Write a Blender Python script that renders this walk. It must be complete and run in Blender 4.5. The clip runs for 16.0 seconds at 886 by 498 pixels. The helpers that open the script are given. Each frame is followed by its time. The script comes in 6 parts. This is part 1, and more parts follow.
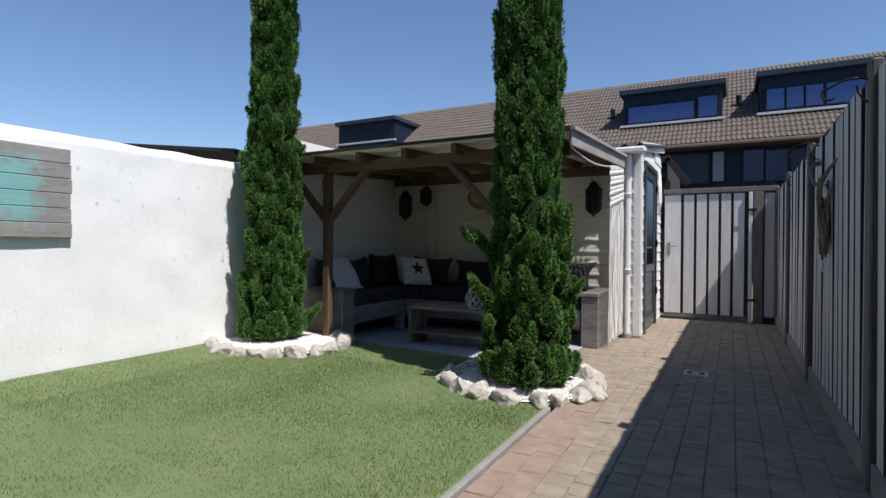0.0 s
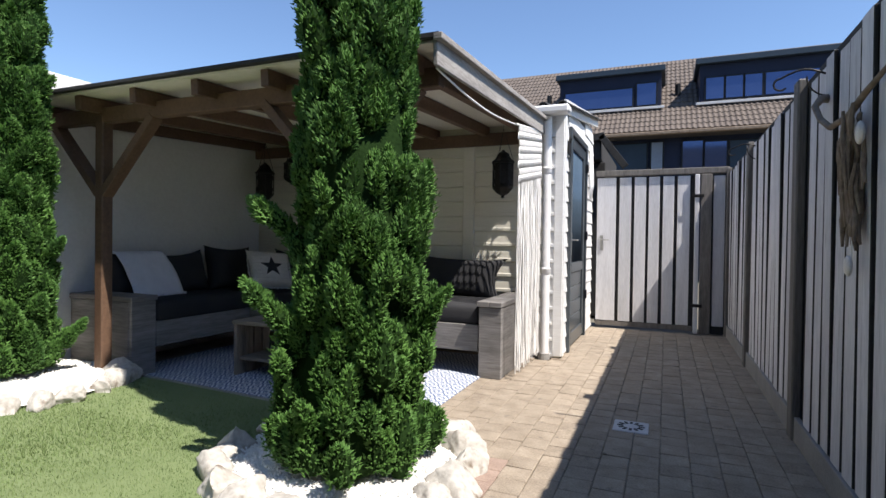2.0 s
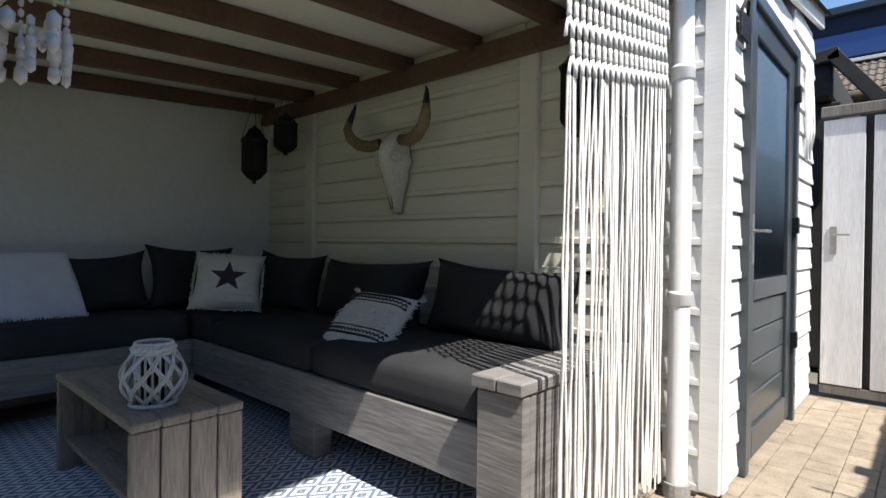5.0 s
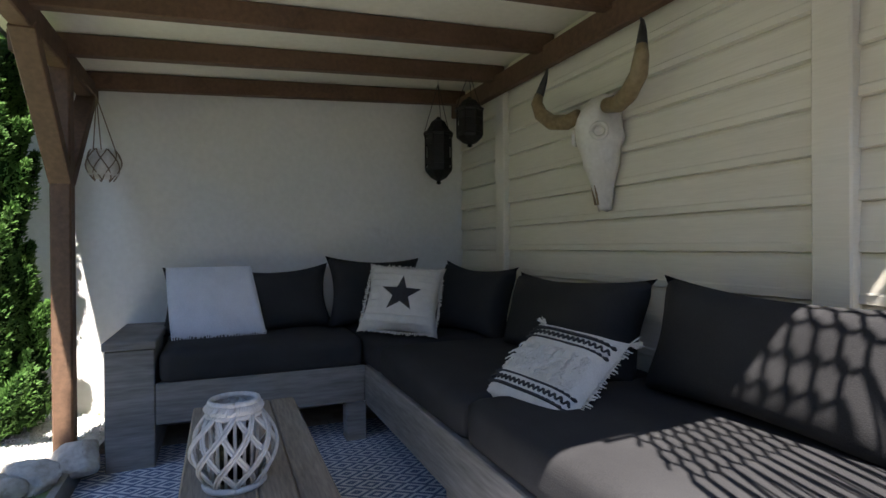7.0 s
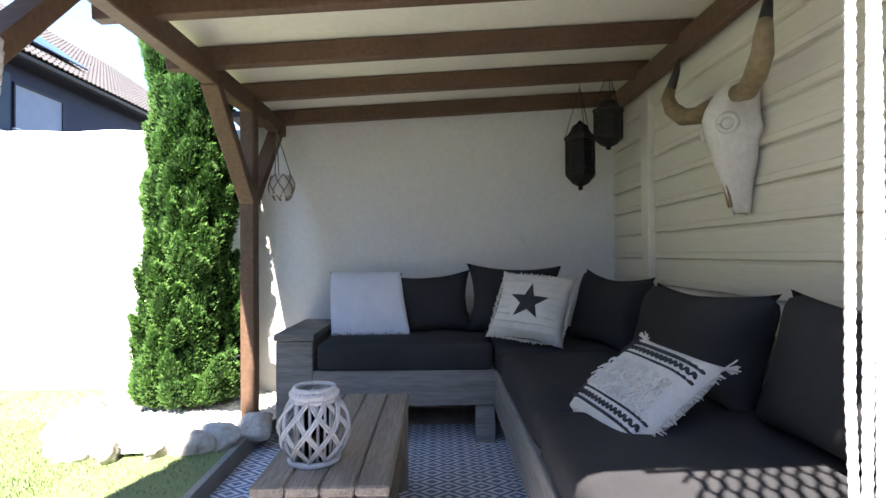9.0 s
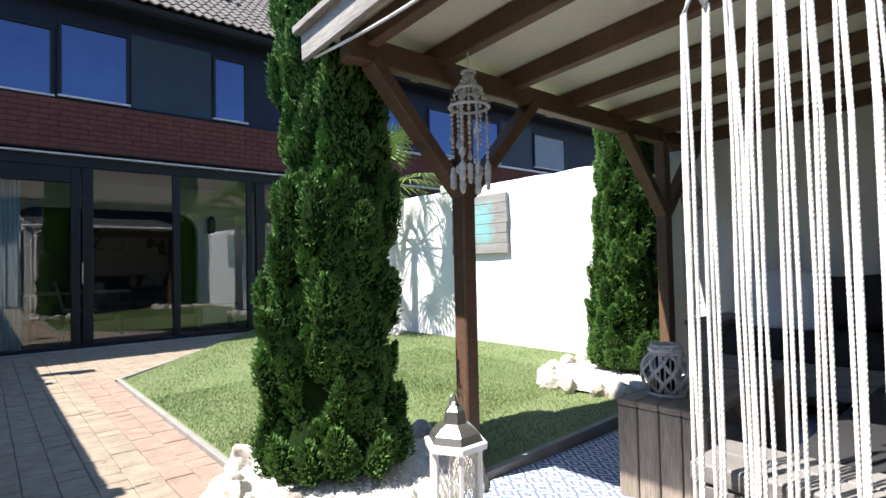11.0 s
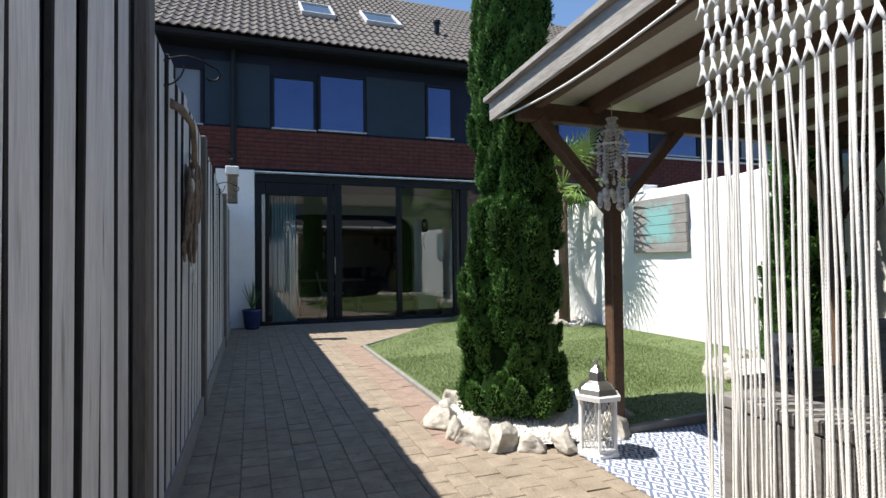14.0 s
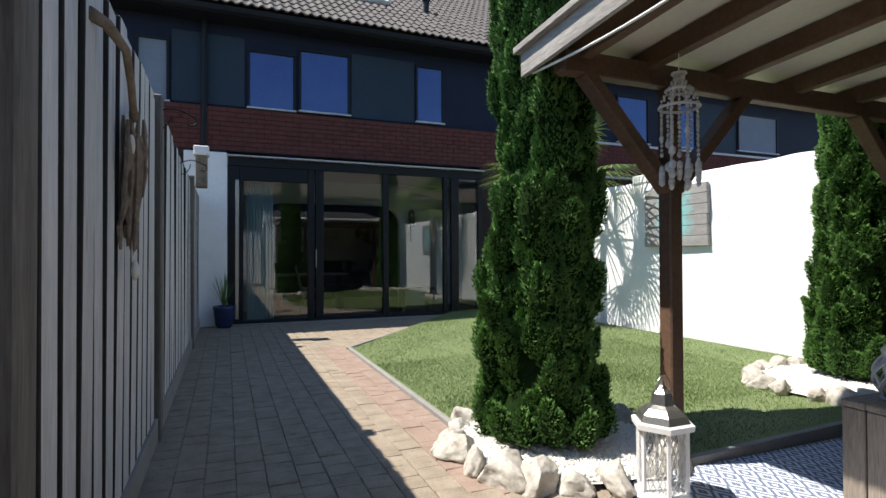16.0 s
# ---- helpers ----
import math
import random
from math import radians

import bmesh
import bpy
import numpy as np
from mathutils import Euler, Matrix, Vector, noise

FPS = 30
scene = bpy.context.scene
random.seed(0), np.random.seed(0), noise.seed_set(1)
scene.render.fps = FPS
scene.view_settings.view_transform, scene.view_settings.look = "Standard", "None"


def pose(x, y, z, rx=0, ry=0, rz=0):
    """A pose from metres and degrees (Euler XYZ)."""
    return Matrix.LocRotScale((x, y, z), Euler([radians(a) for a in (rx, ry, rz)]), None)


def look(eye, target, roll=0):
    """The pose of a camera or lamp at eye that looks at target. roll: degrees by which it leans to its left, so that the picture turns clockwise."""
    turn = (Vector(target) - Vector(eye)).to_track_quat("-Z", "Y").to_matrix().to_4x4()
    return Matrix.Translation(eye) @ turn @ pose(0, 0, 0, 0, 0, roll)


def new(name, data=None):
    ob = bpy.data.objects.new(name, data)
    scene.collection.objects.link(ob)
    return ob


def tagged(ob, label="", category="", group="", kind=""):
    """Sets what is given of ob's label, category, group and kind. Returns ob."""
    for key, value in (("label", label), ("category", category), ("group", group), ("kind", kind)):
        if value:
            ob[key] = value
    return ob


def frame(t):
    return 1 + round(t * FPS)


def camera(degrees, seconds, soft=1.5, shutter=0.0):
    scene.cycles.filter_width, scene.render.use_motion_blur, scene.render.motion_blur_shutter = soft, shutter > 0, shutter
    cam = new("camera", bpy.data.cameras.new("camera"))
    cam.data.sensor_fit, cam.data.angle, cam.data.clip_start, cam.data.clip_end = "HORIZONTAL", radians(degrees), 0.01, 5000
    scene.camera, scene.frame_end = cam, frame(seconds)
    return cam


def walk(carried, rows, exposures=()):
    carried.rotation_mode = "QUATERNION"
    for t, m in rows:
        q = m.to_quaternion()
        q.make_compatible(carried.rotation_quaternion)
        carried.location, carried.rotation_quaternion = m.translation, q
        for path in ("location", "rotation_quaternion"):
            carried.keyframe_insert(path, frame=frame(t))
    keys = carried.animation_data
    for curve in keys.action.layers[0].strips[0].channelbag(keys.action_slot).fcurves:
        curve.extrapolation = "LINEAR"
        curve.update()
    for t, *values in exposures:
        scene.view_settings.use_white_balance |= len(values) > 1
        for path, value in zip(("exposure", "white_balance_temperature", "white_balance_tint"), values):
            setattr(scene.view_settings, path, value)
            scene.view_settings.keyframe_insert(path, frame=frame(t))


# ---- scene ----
cam = camera(79.3, 16.0)
PATH = [
    (0, (-0.525, 0.122, 1.153), (-1.475, 1.882, 1.138), 0.4),
    (0.5, (-0.549, 0.46, 1.14), (-1.471, 2.235, 1.122), 0.4),
    (1, (-0.575, 0.958, 1.12), (-1.455, 2.754, 1.097), 0.6),
    (1.5, (-0.641, 1.512, 1.097), (-1.467, 3.334, 1.071), 0.9),
    (2, (-0.624, 2.077, 1.1), (-1.394, 3.923, 1.074), 0.8),
    (2.5, (-0.576, 2.691, 1.084), (-1.232, 4.58, 1.064), 0.7),
    (3, (-0.552, 3.217, 1.068), (-1.177, 5.117, 1.049), 0.6),
    (3.5, (-0.549, 3.675, 1.051), (-1.205, 5.564, 1.039), 0.6),
    (4, (-0.632, 4.086, 1.035), (-1.499, 5.889, 1.024), 0.6),
    (4.5, (-0.732, 4.471, 1.052), (-1.841, 6.135, 1.035), 0.6),
    (5, (-0.886, 4.789, 1.057), (-2.24, 6.262, 1.04), 0.7),
    (5.2, (-0.996, 4.898, 1.046), (-2.422, 6.301, 1.034), 1.0),
    (7.3, (-1.502, 5.541, 1.11), (-3.366, 6.266, 1.091), -0.6),
    (7.5, (-1.537, 5.562, 1.118), (-3.406, 6.273, 1.093), -0.6),
    (8, (-1.573, 5.656, 1.12), (-3.491, 6.222, 1.103), -0.5),
    (8.5, (-1.498, 5.803, 1.117), (-3.473, 6.114, 1.111), -0.6),
    (9, (-1.317, 5.93, 1.099), (-3.316, 5.946, 1.118), -0.4),
    (9.5, (-1.121, 6.09, 1.08), (-3.083, 5.706, 1.113), -0.5),
    (10, (-0.916, 6.306, 1.109), (-2.739, 5.484, 1.131), -0.7),
    (10.2, (-0.849, 6.371, 1.096), (-2.588, 5.383, 1.126), -0.9),
    (12.3, (-0.385, 7.4, 1.068), (-1.12, 5.541, 1.129), -1.1),
    (12.5, (-0.37, 7.454, 1.072), (-1.073, 5.583, 1.133), -1.1),
    (13, (-0.35, 7.545, 1.082), (-1.005, 5.656, 1.139), -0.9),
    (13.5, (-0.319, 7.606, 1.08), (-0.959, 5.712, 1.135), -0.6),
    (14, (-0.263, 7.661, 1.098), (-0.939, 5.779, 1.146), -0.6),
    (14.5, (-0.224, 7.68, 1.097), (-0.948, 5.816, 1.142), -0.5),
    (15, (-0.242, 7.584, 1.091), (-0.985, 5.728, 1.127), -0.5),
    (15.5, (-0.311, 7.338, 1.087), (-1.05, 5.48, 1.115), -0.3),
    (16, (-0.307, 6.932, 1.081), (-1.059, 5.078, 1.108), -0.2),
]
EXPOSURES = [(0, 0.12, 6300, 13), (1.5, 0.5, 6400, 13), (2.5, 0.92, 6500, 12), (3.5, 1.15, 6550, 10), (5, 0.85, 6450, 10), (7.4, 2.15, 6600, 15), (8.2, 2.58, 6600, 17), (9, 2.65, 6600, 16), (10.1, 1.93, 6550, 14), (12.3, 0.74, 6500, 10), (16, 0.68, 6600, 10)]
walk(cam, [(t, look(eye, target, roll)) for t, eye, target, roll in PATH], EXPOSURES)

# ---- light ----
SUN_TO = Vector((0.59, -0.18, 1.0)).normalized()
world = bpy.data.worlds.new("sky")
scene.world = world
world.use_nodes = True
wn = world.node_tree.nodes
sky = wn.new("ShaderNodeTexSky")
sky.sky_type, sky.sun_disc = "NISHITA", False
sky.sun_elevation, sky.sun_rotation = radians(58.3), radians(107)
sky.air_density, sky.dust_density, sky.ozone_density = 1.0, 0.0, 4.5
world.node_tree.links.new(sky.outputs[0], wn["Background"].inputs[0])
wn["Background"].inputs[1].default_value = 0.118
sun = new("sun", bpy.data.lights.new("sun", "SUN"))
sun.data.energy, sun.data.angle, sun.data.color = 5.0, radians(0.53), (1.0, 0.95, 0.88)
sun.matrix_world = look(SUN_TO * 30, (0, 0, 0))


# ---- materials ----
def surf(name, c1, c2, rough=0.7, scale=4.0, fine=60.0, bump=0.15, metal=0.0, stretch=(1, 1, 1), vary=0.0, spots=None, spec=0.5):
    """A surface of two colours, mottled at a coarse and a fine scale, with fine relief; vary shifts it from piece to piece."""
    m = bpy.data.materials.new(name)
    m.use_nodes = True
    n, l = m.node_tree.nodes, m.node_tree.links
    b = n["Principled BSDF"]
    tc, mp = n.new("ShaderNodeTexCoord"), n.new("ShaderNodeMapping")
    l.new(tc.outputs["Object"], mp.inputs["Vector"])
    mp.inputs["Scale"].default_value = stretch
    oi = n.new("ShaderNodeObjectInfo")
    if vary:
        k = n.new("ShaderNodeMath")
        k.operation = "MULTIPLY"
        k.inputs[1].default_value = 37.0
        l.new(oi.outputs["Random"], k.inputs[0])
        l.new(k.outputs[0], mp.inputs["Location"])
    a, f = n.new("ShaderNodeTexNoise"), n.new("ShaderNodeTexNoise")
    for t, s, d in ((a, scale, 4.0), (f, fine, 5.0)):
        l.new(mp.outputs[0], t.inputs["Vector"])
        t.inputs["Scale"].default_value, t.inputs["Detail"].default_value = s, d
    add = n.new("ShaderNodeMath")
    add.operation = "MULTIPLY_ADD"
    add.inputs[1].default_value = 0.5
    l.new(f.outputs["Fac"], add.inputs[0])
    half = n.new("ShaderNodeMath")
    half.operation = "MULTIPLY"
    half.inputs[1].default_value = 0.5
    l.new(a.outputs["Fac"], half.inputs[0])
    l.new(half.outputs[0], add.inputs[2])
    ramp = n.new("ShaderNodeMapRange")
    ramp.inputs["From Min"].default_value, ramp.inputs["From Max"].default_value = 0.33, 0.67
    l.new(add.outputs[0], ramp.inputs["Value"])
    mix = n.new("ShaderNodeMix")
    mix.data_type = "RGBA"
    mix.inputs["A"].default_value, mix.inputs["B"].default_value = (*c1, 1), (*c2, 1)
    l.new(ramp.outputs[0], mix.inputs["Factor"])
    colour = mix.outputs["Result"]
    if vary:
        hsv = n.new("ShaderNodeHueSaturation")
        mr = n.new("ShaderNodeMapRange")
        mr.inputs["To Min"].default_value, mr.inputs["To Max"].default_value = 1 - vary, 1 + vary
        l.new(oi.outputs["Random"], mr.inputs["Value"])
        l.new(mr.outputs[0], hsv.inputs["Value"])
        l.new(colour, hsv.inputs["Color"])
        colour = hsv.outputs["Color"]
    if spots:
        sc, amount, tone = spots
        v = n.new("ShaderNodeTexNoise")
        v.inputs["Scale"].default_value, v.inputs["Detail"].default_value = sc, 6.0
        l.new(mp.outputs[0], v.inputs["Vector"])
        r = n.new("ShaderNodeMapRange")
        r.inputs["From Min"].default_value, r.inputs["From Max"].default_value = 0.68 - amount * 0.3, 0.78 - amount * 0.3
        l.new(v.outputs["Fac"], r.inputs["Value"])
        mx = n.new("ShaderNodeMix")
        mx.data_type = "RGBA"
        mx.inputs["B"].default_value = (*tone, 1)
        l.new(colour, mx.inputs["A"])
        l.new(r.outputs[0], mx.inputs["Factor"])
        colour = mx.outputs["Result"]
    l.new(colour, b.inputs["Base Color"])
    b.inputs["Roughness"].default_value, b.inputs["Metallic"].default_value = rough, metal
    b.inputs["Specular IOR Level"].default_value = spec
    if bump:
        bp = n.new("ShaderNodeBump")
        bp.inputs["Strength"].default_value, bp.inputs["Distance"].default_value = bump, 0.01
        l.new(add.outputs[0], bp.inputs["Height"])
        l.new(bp.outputs[0], b.inputs["Normal"])
    return m


def glass(name, tint=(0.92, 0.95, 0.96), rough=0.0, ior=1.55):
    """Thin window glass: clear, with a Fresnel mirror."""
    m = bpy.data.materials.new(name)
    m.use_nodes = True
    n, l = m.node_tree.nodes, m.node_tree.links
    n.remove(n["Principled BSDF"])
    tr, gl, fr, mx = n.new("ShaderNodeBsdfTransparent"), n.new("ShaderNodeBsdfGlossy"), n.new("ShaderNodeFresnel"), n.new("ShaderNodeMixShader")
    tr.inputs[0].default_value = (*tint, 1)
    gl.inputs["Roughness"].default_value = rough
    fr.inputs["IOR"].default_value = ior
    l.new(fr.outputs[0], mx.inputs[0])
    l.new(tr.outputs[0], mx.inputs[1])
    l.new(gl.outputs[0], mx.inputs[2])
    l.new(mx.outputs[0], n["Material Output"].inputs[0])
    return m


M = {}
M["white_wall"] = surf("white_masonry_paint", (0.78, 0.78, 0.77), (0.88, 0.88, 0.87), 0.85, 3, 40, 0.3, spots=(14, 0.0, (0.5, 0.48, 0.45)))
M["plaster"] = surf("off_white_plaster", (0.72, 0.715, 0.68), (0.82, 0.815, 0.78), 0.9, 1.2, 30, 0.2, spots=(3, 0.0, (0.62, 0.60, 0.55)))
M["siding"] = surf("cream_painted_boards", (0.70, 0.665, 0.56), (0.80, 0.765, 0.66), 0.6, 2, 40, 0.12, stretch=(0.3, 1, 4))
M["white_siding"] = surf("white_painted_boards", (0.70, 0.69, 0.66), (0.82, 0.82, 0.80), 0.55, 2, 40, 0.15, stretch=(0.3, 0.3, 4))
M["white_paint"] = surf("white_paint", (0.74, 0.74, 0.72), (0.84, 0.84, 0.83), 0.45, 4, 40, 0.05)
M["pvc"] = surf("white_plastic_pipe", (0.76, 0.75, 0.72), (0.82, 0.81, 0.79), 0.35, 4, 40, 0.02)
M["brown"] = surf("brown_stained_timber", (0.080, 0.044, 0.025), (0.16, 0.090, 0.052), 0.65, 3, 30, 0.25, stretch=(1.5, 1.5, 1.5), spots=(5, 0.05, (0.05, 0.025, 0.015)))
M["fence"] = surf("weathered_whitewashed_boards", (0.46, 0.455, 0.465), (0.70, 0.695, 0.70), 0.8, 3, 24, 0.3, stretch=(6, 6, 0.5), vary=0.13, spots=(4, 0.10, (0.24, 0.22, 0.21)))
M["gate"] = surf("whitewashed_gate_boards", (0.54, 0.53, 0.53), (0.72, 0.71, 0.71), 0.8, 3, 24, 0.3, stretch=(6, 6, 0.5), vary=0.06, spots=(3, 0.02, (0.22, 0.2, 0.18)))
M["fence_post"] = surf("grey_weathered_post", (0.10, 0.09, 0.08), (0.20, 0.185, 0.165), 0.85, 3, 24, 0.3, stretch=(6, 6, 0.5))
# near-black: shade painted into board gaps and slots, also plain dark timber
M["fence_dark"] = surf("dark_timber_and_gap_shade", (0.02, 0.019, 0.018), (0.04, 0.038, 0.035), 0.9, 3, 24, 0.1)
M["paver"] = surf("buff_concrete_paver", (0.215, 0.17, 0.122), (0.395, 0.33, 0.25), 0.9, 9, 110, 0.6, vary=0.09, spots=(14, 0.1, (0.17, 0.14, 0.11)))
M["red_paver"] = surf("worn_red_brick_paver", (0.26, 0.18, 0.138), (0.41, 0.305, 0.24), 0.9, 9, 110, 0.6, vary=0.16, spots=(14, 0.1, (0.22, 0.15, 0.12)))
M["sand"] = surf("joint_sand", (0.16, 0.13, 0.095), (0.25, 0.205, 0.155), 0.95, 8, 120, 0.4)
M["earth"] = surf("plain_ground", (0.12, 0.11, 0.085), (0.18, 0.16, 0.12), 0.95, 1, 20, 0.3)
M["turf"] = surf("artificial_turf_backing", (0.12, 0.165, 0.06), (0.18, 0.225, 0.095), 0.9, 3, 200, 0.6)
M["blade"] = surf("artificial_grass_blades", (0.118, 0.178, 0.060), (0.20, 0.258, 0.102), 0.75, 2.2, 300, 0.0, spec=0.2)
M["kerb"] = surf("grey_concrete_kerb", (0.22, 0.21, 0.195), (0.32, 0.31, 0.29), 0.9, 6, 80, 0.4)
M["rock"] = surf("pale_limestone", (0.32, 0.29, 0.245), (0.60, 0.57, 0.51), 0.9, 9, 34, 1.0, spots=(11, 0.25, (0.20, 0.16, 0.12)))
M["chips"] = surf("white_marble_chips", (0.68, 0.66, 0.60), (0.84, 0.82, 0.78), 0.8, 30, 120, 0.4)
M["leaf"] = surf("conifer_foliage", (0.034, 0.090, 0.020), (0.125, 0.255, 0.052), 0.7, 7, 70, 0.0, spec=0.25)
# darkened copy of the foliage colour: the shade inside the crown
M["leaf_shade"] = surf("conifer_crevice_shade", (0.008, 0.020, 0.005), (0.018, 0.040, 0.010), 0.9, 9, 60, 0.8, spec=0.05)
M["bark"] = surf("bark", (0.09, 0.06, 0.04), (0.17, 0.12, 0.08), 0.9, 10, 40, 0.6, stretch=(1, 1, 0.2))
M["palm"] = surf("palm_leaf", (0.11, 0.19, 0.03), (0.25, 0.36, 0.08), 0.5, 8, 60, 0.0)
M["navy"] = surf("dark_blue_panel", (0.010, 0.015, 0.034), (0.016, 0.023, 0.048), 0.6, 2, 40, 0.03, spec=0.2)
M["navy2"] = surf("slate_blue_panel", (0.024, 0.040, 0.060), (0.032, 0.052, 0.076), 0.55, 2, 40, 0.03, spec=0.2)
M["black_frame"] = surf("anthracite_frame", (0.008, 0.010, 0.013), (0.013, 0.015, 0.019), 0.45, 4, 50, 0.03, spec=0.25)
M["tile"] = surf("dark_roof_tile", (0.068, 0.060, 0.054), (0.12, 0.106, 0.096), 0.8, 5, 60, 0.3, vary=0.15)
M["tile_far"] = surf("brown_grey_roof_tile", (0.085, 0.066, 0.053), (0.145, 0.116, 0.094), 0.8, 3, 40, 0.2)
M["brick"] = surf("dark_red_brick", (0.085, 0.022, 0.018), (0.16, 0.048, 0.038), 0.85, 8, 60, 0.4, vary=0.25)
M["mortar"] = surf("dark_mortar", (0.03, 0.018, 0.016), (0.05, 0.03, 0.026), 0.95, 8, 60, 0.3)
M["zinc"] = surf("zinc_strip", (0.42, 0.43, 0.45), (0.56, 0.57, 0.58), 0.45, 3, 40, 0.05, metal=0.4)
M["window"] = glass("window_glass")
M["coated"] = glass("coated_double_glazing", (0.88, 0.92, 0.92), 0.0, 1.85)
M["blind"] = surf("drawn_blind", (0.16, 0.20, 0.26), (0.20, 0.245, 0.31), 0.7, 3, 40, 0.05)
# dimness of the room's far end, put into a wall colour
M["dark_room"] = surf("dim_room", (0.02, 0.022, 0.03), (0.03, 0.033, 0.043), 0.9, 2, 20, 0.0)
M["cream_ceiling"] = surf("cream_roof_underside", (0.70, 0.67, 0.57), (0.80, 0.77, 0.67), 0.7, 1.5, 30, 0.12)
M["bitumen"] = surf("black_roofing_felt", (0.02, 0.02, 0.02), (0.04, 0.04, 0.04), 0.9, 6, 120, 0.4)
M["fascia"] = surf("bleached_wood_fascia", (0.22, 0.20, 0.18), (0.42, 0.395, 0.36), 0.85, 4, 30, 0.4, stretch=(4, 0.6, 4))
M["sofa_wood"] = surf("grey_washed_timber", (0.13, 0.12, 0.11), (0.28, 0.265, 0.25), 0.8, 3, 16, 0.4, stretch=(0.5, 0.5, 5), spots=(4, 0.08, (0.08, 0.07, 0.062)))
M["scaffold"] = surf("weathered_scaffold_plank", (0.14, 0.115, 0.09), (0.32, 0.265, 0.21), 0.85, 3, 26, 0.5, stretch=(0.5, 5, 5), vary=0.12, spots=(5, 0.06, (0.10, 0.075, 0.055)))
M["scaffold_end"] = surf("weathered_plank_ends", (0.14, 0.115, 0.09), (0.36, 0.30, 0.24), 0.85, 3, 26, 0.5, stretch=(5, 5, 0.5), vary=0.14, spots=(5, 0.05, (0.10, 0.075, 0.055)))
M["cushion"] = surf("charcoal_outdoor_fabric", (0.028, 0.028, 0.030), (0.046, 0.046, 0.048), 0.95, 4, 300, 0.3, spec=0.15)
M["throw"] = surf("white_crocheted_throw", (0.66, 0.67, 0.72), (0.80, 0.81, 0.85), 0.95, 12, 160, 0.6)
M["cotton"] = surf("off_white_cotton", (0.62, 0.60, 0.56), (0.76, 0.74, 0.70), 0.95, 20, 200, 0.7)
M["ink"] = surf("charcoal_print", (0.03, 0.03, 0.034), (0.05, 0.05, 0.055), 0.95, 20, 200, 0.2)
M["rope"] = surf("natural_cotton_rope", (0.78, 0.76, 0.71), (0.90, 0.88, 0.84), 0.95, 30, 260, 0.5)
M["bone"] = surf("bleached_bone", (0.60, 0.57, 0.50), (0.76, 0.73, 0.67), 0.7, 8, 50, 0.4)
M["horn"] = surf("brown_horn", (0.16, 0.11, 0.05), (0.32, 0.24, 0.13), 0.5, 9, 40, 0.3)
M["horn_tip"] = surf("black_horn_tip", (0.012, 0.011, 0.01), (0.03, 0.026, 0.022), 0.4, 9, 40, 0.1)
M["black_iron"] = surf("black_pierced_iron", (0.012, 0.011, 0.010), (0.03, 0.027, 0.024), 0.5, 20, 80, 0.4, metal=0.5)
M["wicker"] = surf("white_washed_wicker", (0.46, 0.45, 0.44), (0.62, 0.61, 0.60), 0.8, 20, 80, 0.4)
M["grey_slat"] = surf("grey_driftwood", (0.20, 0.19, 0.18), (0.34, 0.325, 0.31), 0.85, 4, 26, 0.4, stretch=(1, 0.6, 5), spots=(5, 0.05, (0.12, 0.1, 0.09)))
M["teal"] = surf("worn_teal_paint", (0.10, 0.42, 0.42), (0.22, 0.55, 0.52), 0.8, 6, 60, 0.2)
M["steel"] = surf("brushed_steel", (0.42, 0.41, 0.38), (0.56, 0.55, 0.52), 0.3, 6, 60, 0.05, metal=0.9)
M["shell"] = surf("pale_shell", (0.55, 0.52, 0.47), (0.72, 0.70, 0.66), 0.4, 20, 60, 0.1)
M["drift"] = surf("dry_brown_driftwood", (0.14, 0.10, 0.07), (0.28, 0.22, 0.16), 0.9, 10, 40, 0.4)
M["blue_pot"] = surf("glazed_blue_pot", (0.02, 0.03, 0.09), (0.03, 0.045, 0.13), 0.2, 6, 40, 0.05)
M["room_white"] = surf("white_room_wall", (0.62, 0.62, 0.60), (0.70, 0.70, 0.68), 0.9, 2, 30, 0.05)
M["room_floor"] = surf("oak_floor", (0.24, 0.15, 0.09), (0.36, 0.24, 0.15), 0.5, 3, 30, 0.1, stretch=(0.4, 3, 1))
M["sheer"] = surf("pale_blue_green_curtain", (0.50, 0.66, 0.66), (0.62, 0.76, 0.76), 0.9, 4, 80, 0.1)
M["door_glass"] = surf("ribbed_dark_glass", (0.05, 0.075, 0.10), (0.07, 0.10, 0.13), 0.12, 3, 40, 0.02)
M["lead"] = surf("pale_lead_flashing", (0.50, 0.50, 0.50), (0.62, 0.62, 0.62), 0.6, 3, 30, 0.1)
# blue base colour paints the sky's reflection, on top of the metallic mirror
M["sky_pane"] = surf("window_pane_mirroring_sky", (0.055, 0.085, 0.19), (0.075, 0.11, 0.22), 0.06, 2, 20, 0.0, metal=0.7)
M["solar"] = surf("solar_panel", (0.012, 0.02, 0.05), (0.018, 0.03, 0.07), 0.1, 2, 20, 0.0)
M["door"] = surf("dark_green_grey_door_paint", (0.045, 0.055, 0.062), (0.06, 0.072, 0.08), 0.3, 3, 40, 0.03)


# ---- building helpers ----
BOX = [(0, 1, 3, 2), (4, 6, 7, 5), (0, 4, 5, 1), (2, 3, 7, 6), (0, 2, 6, 4), (1, 5, 7, 3)]


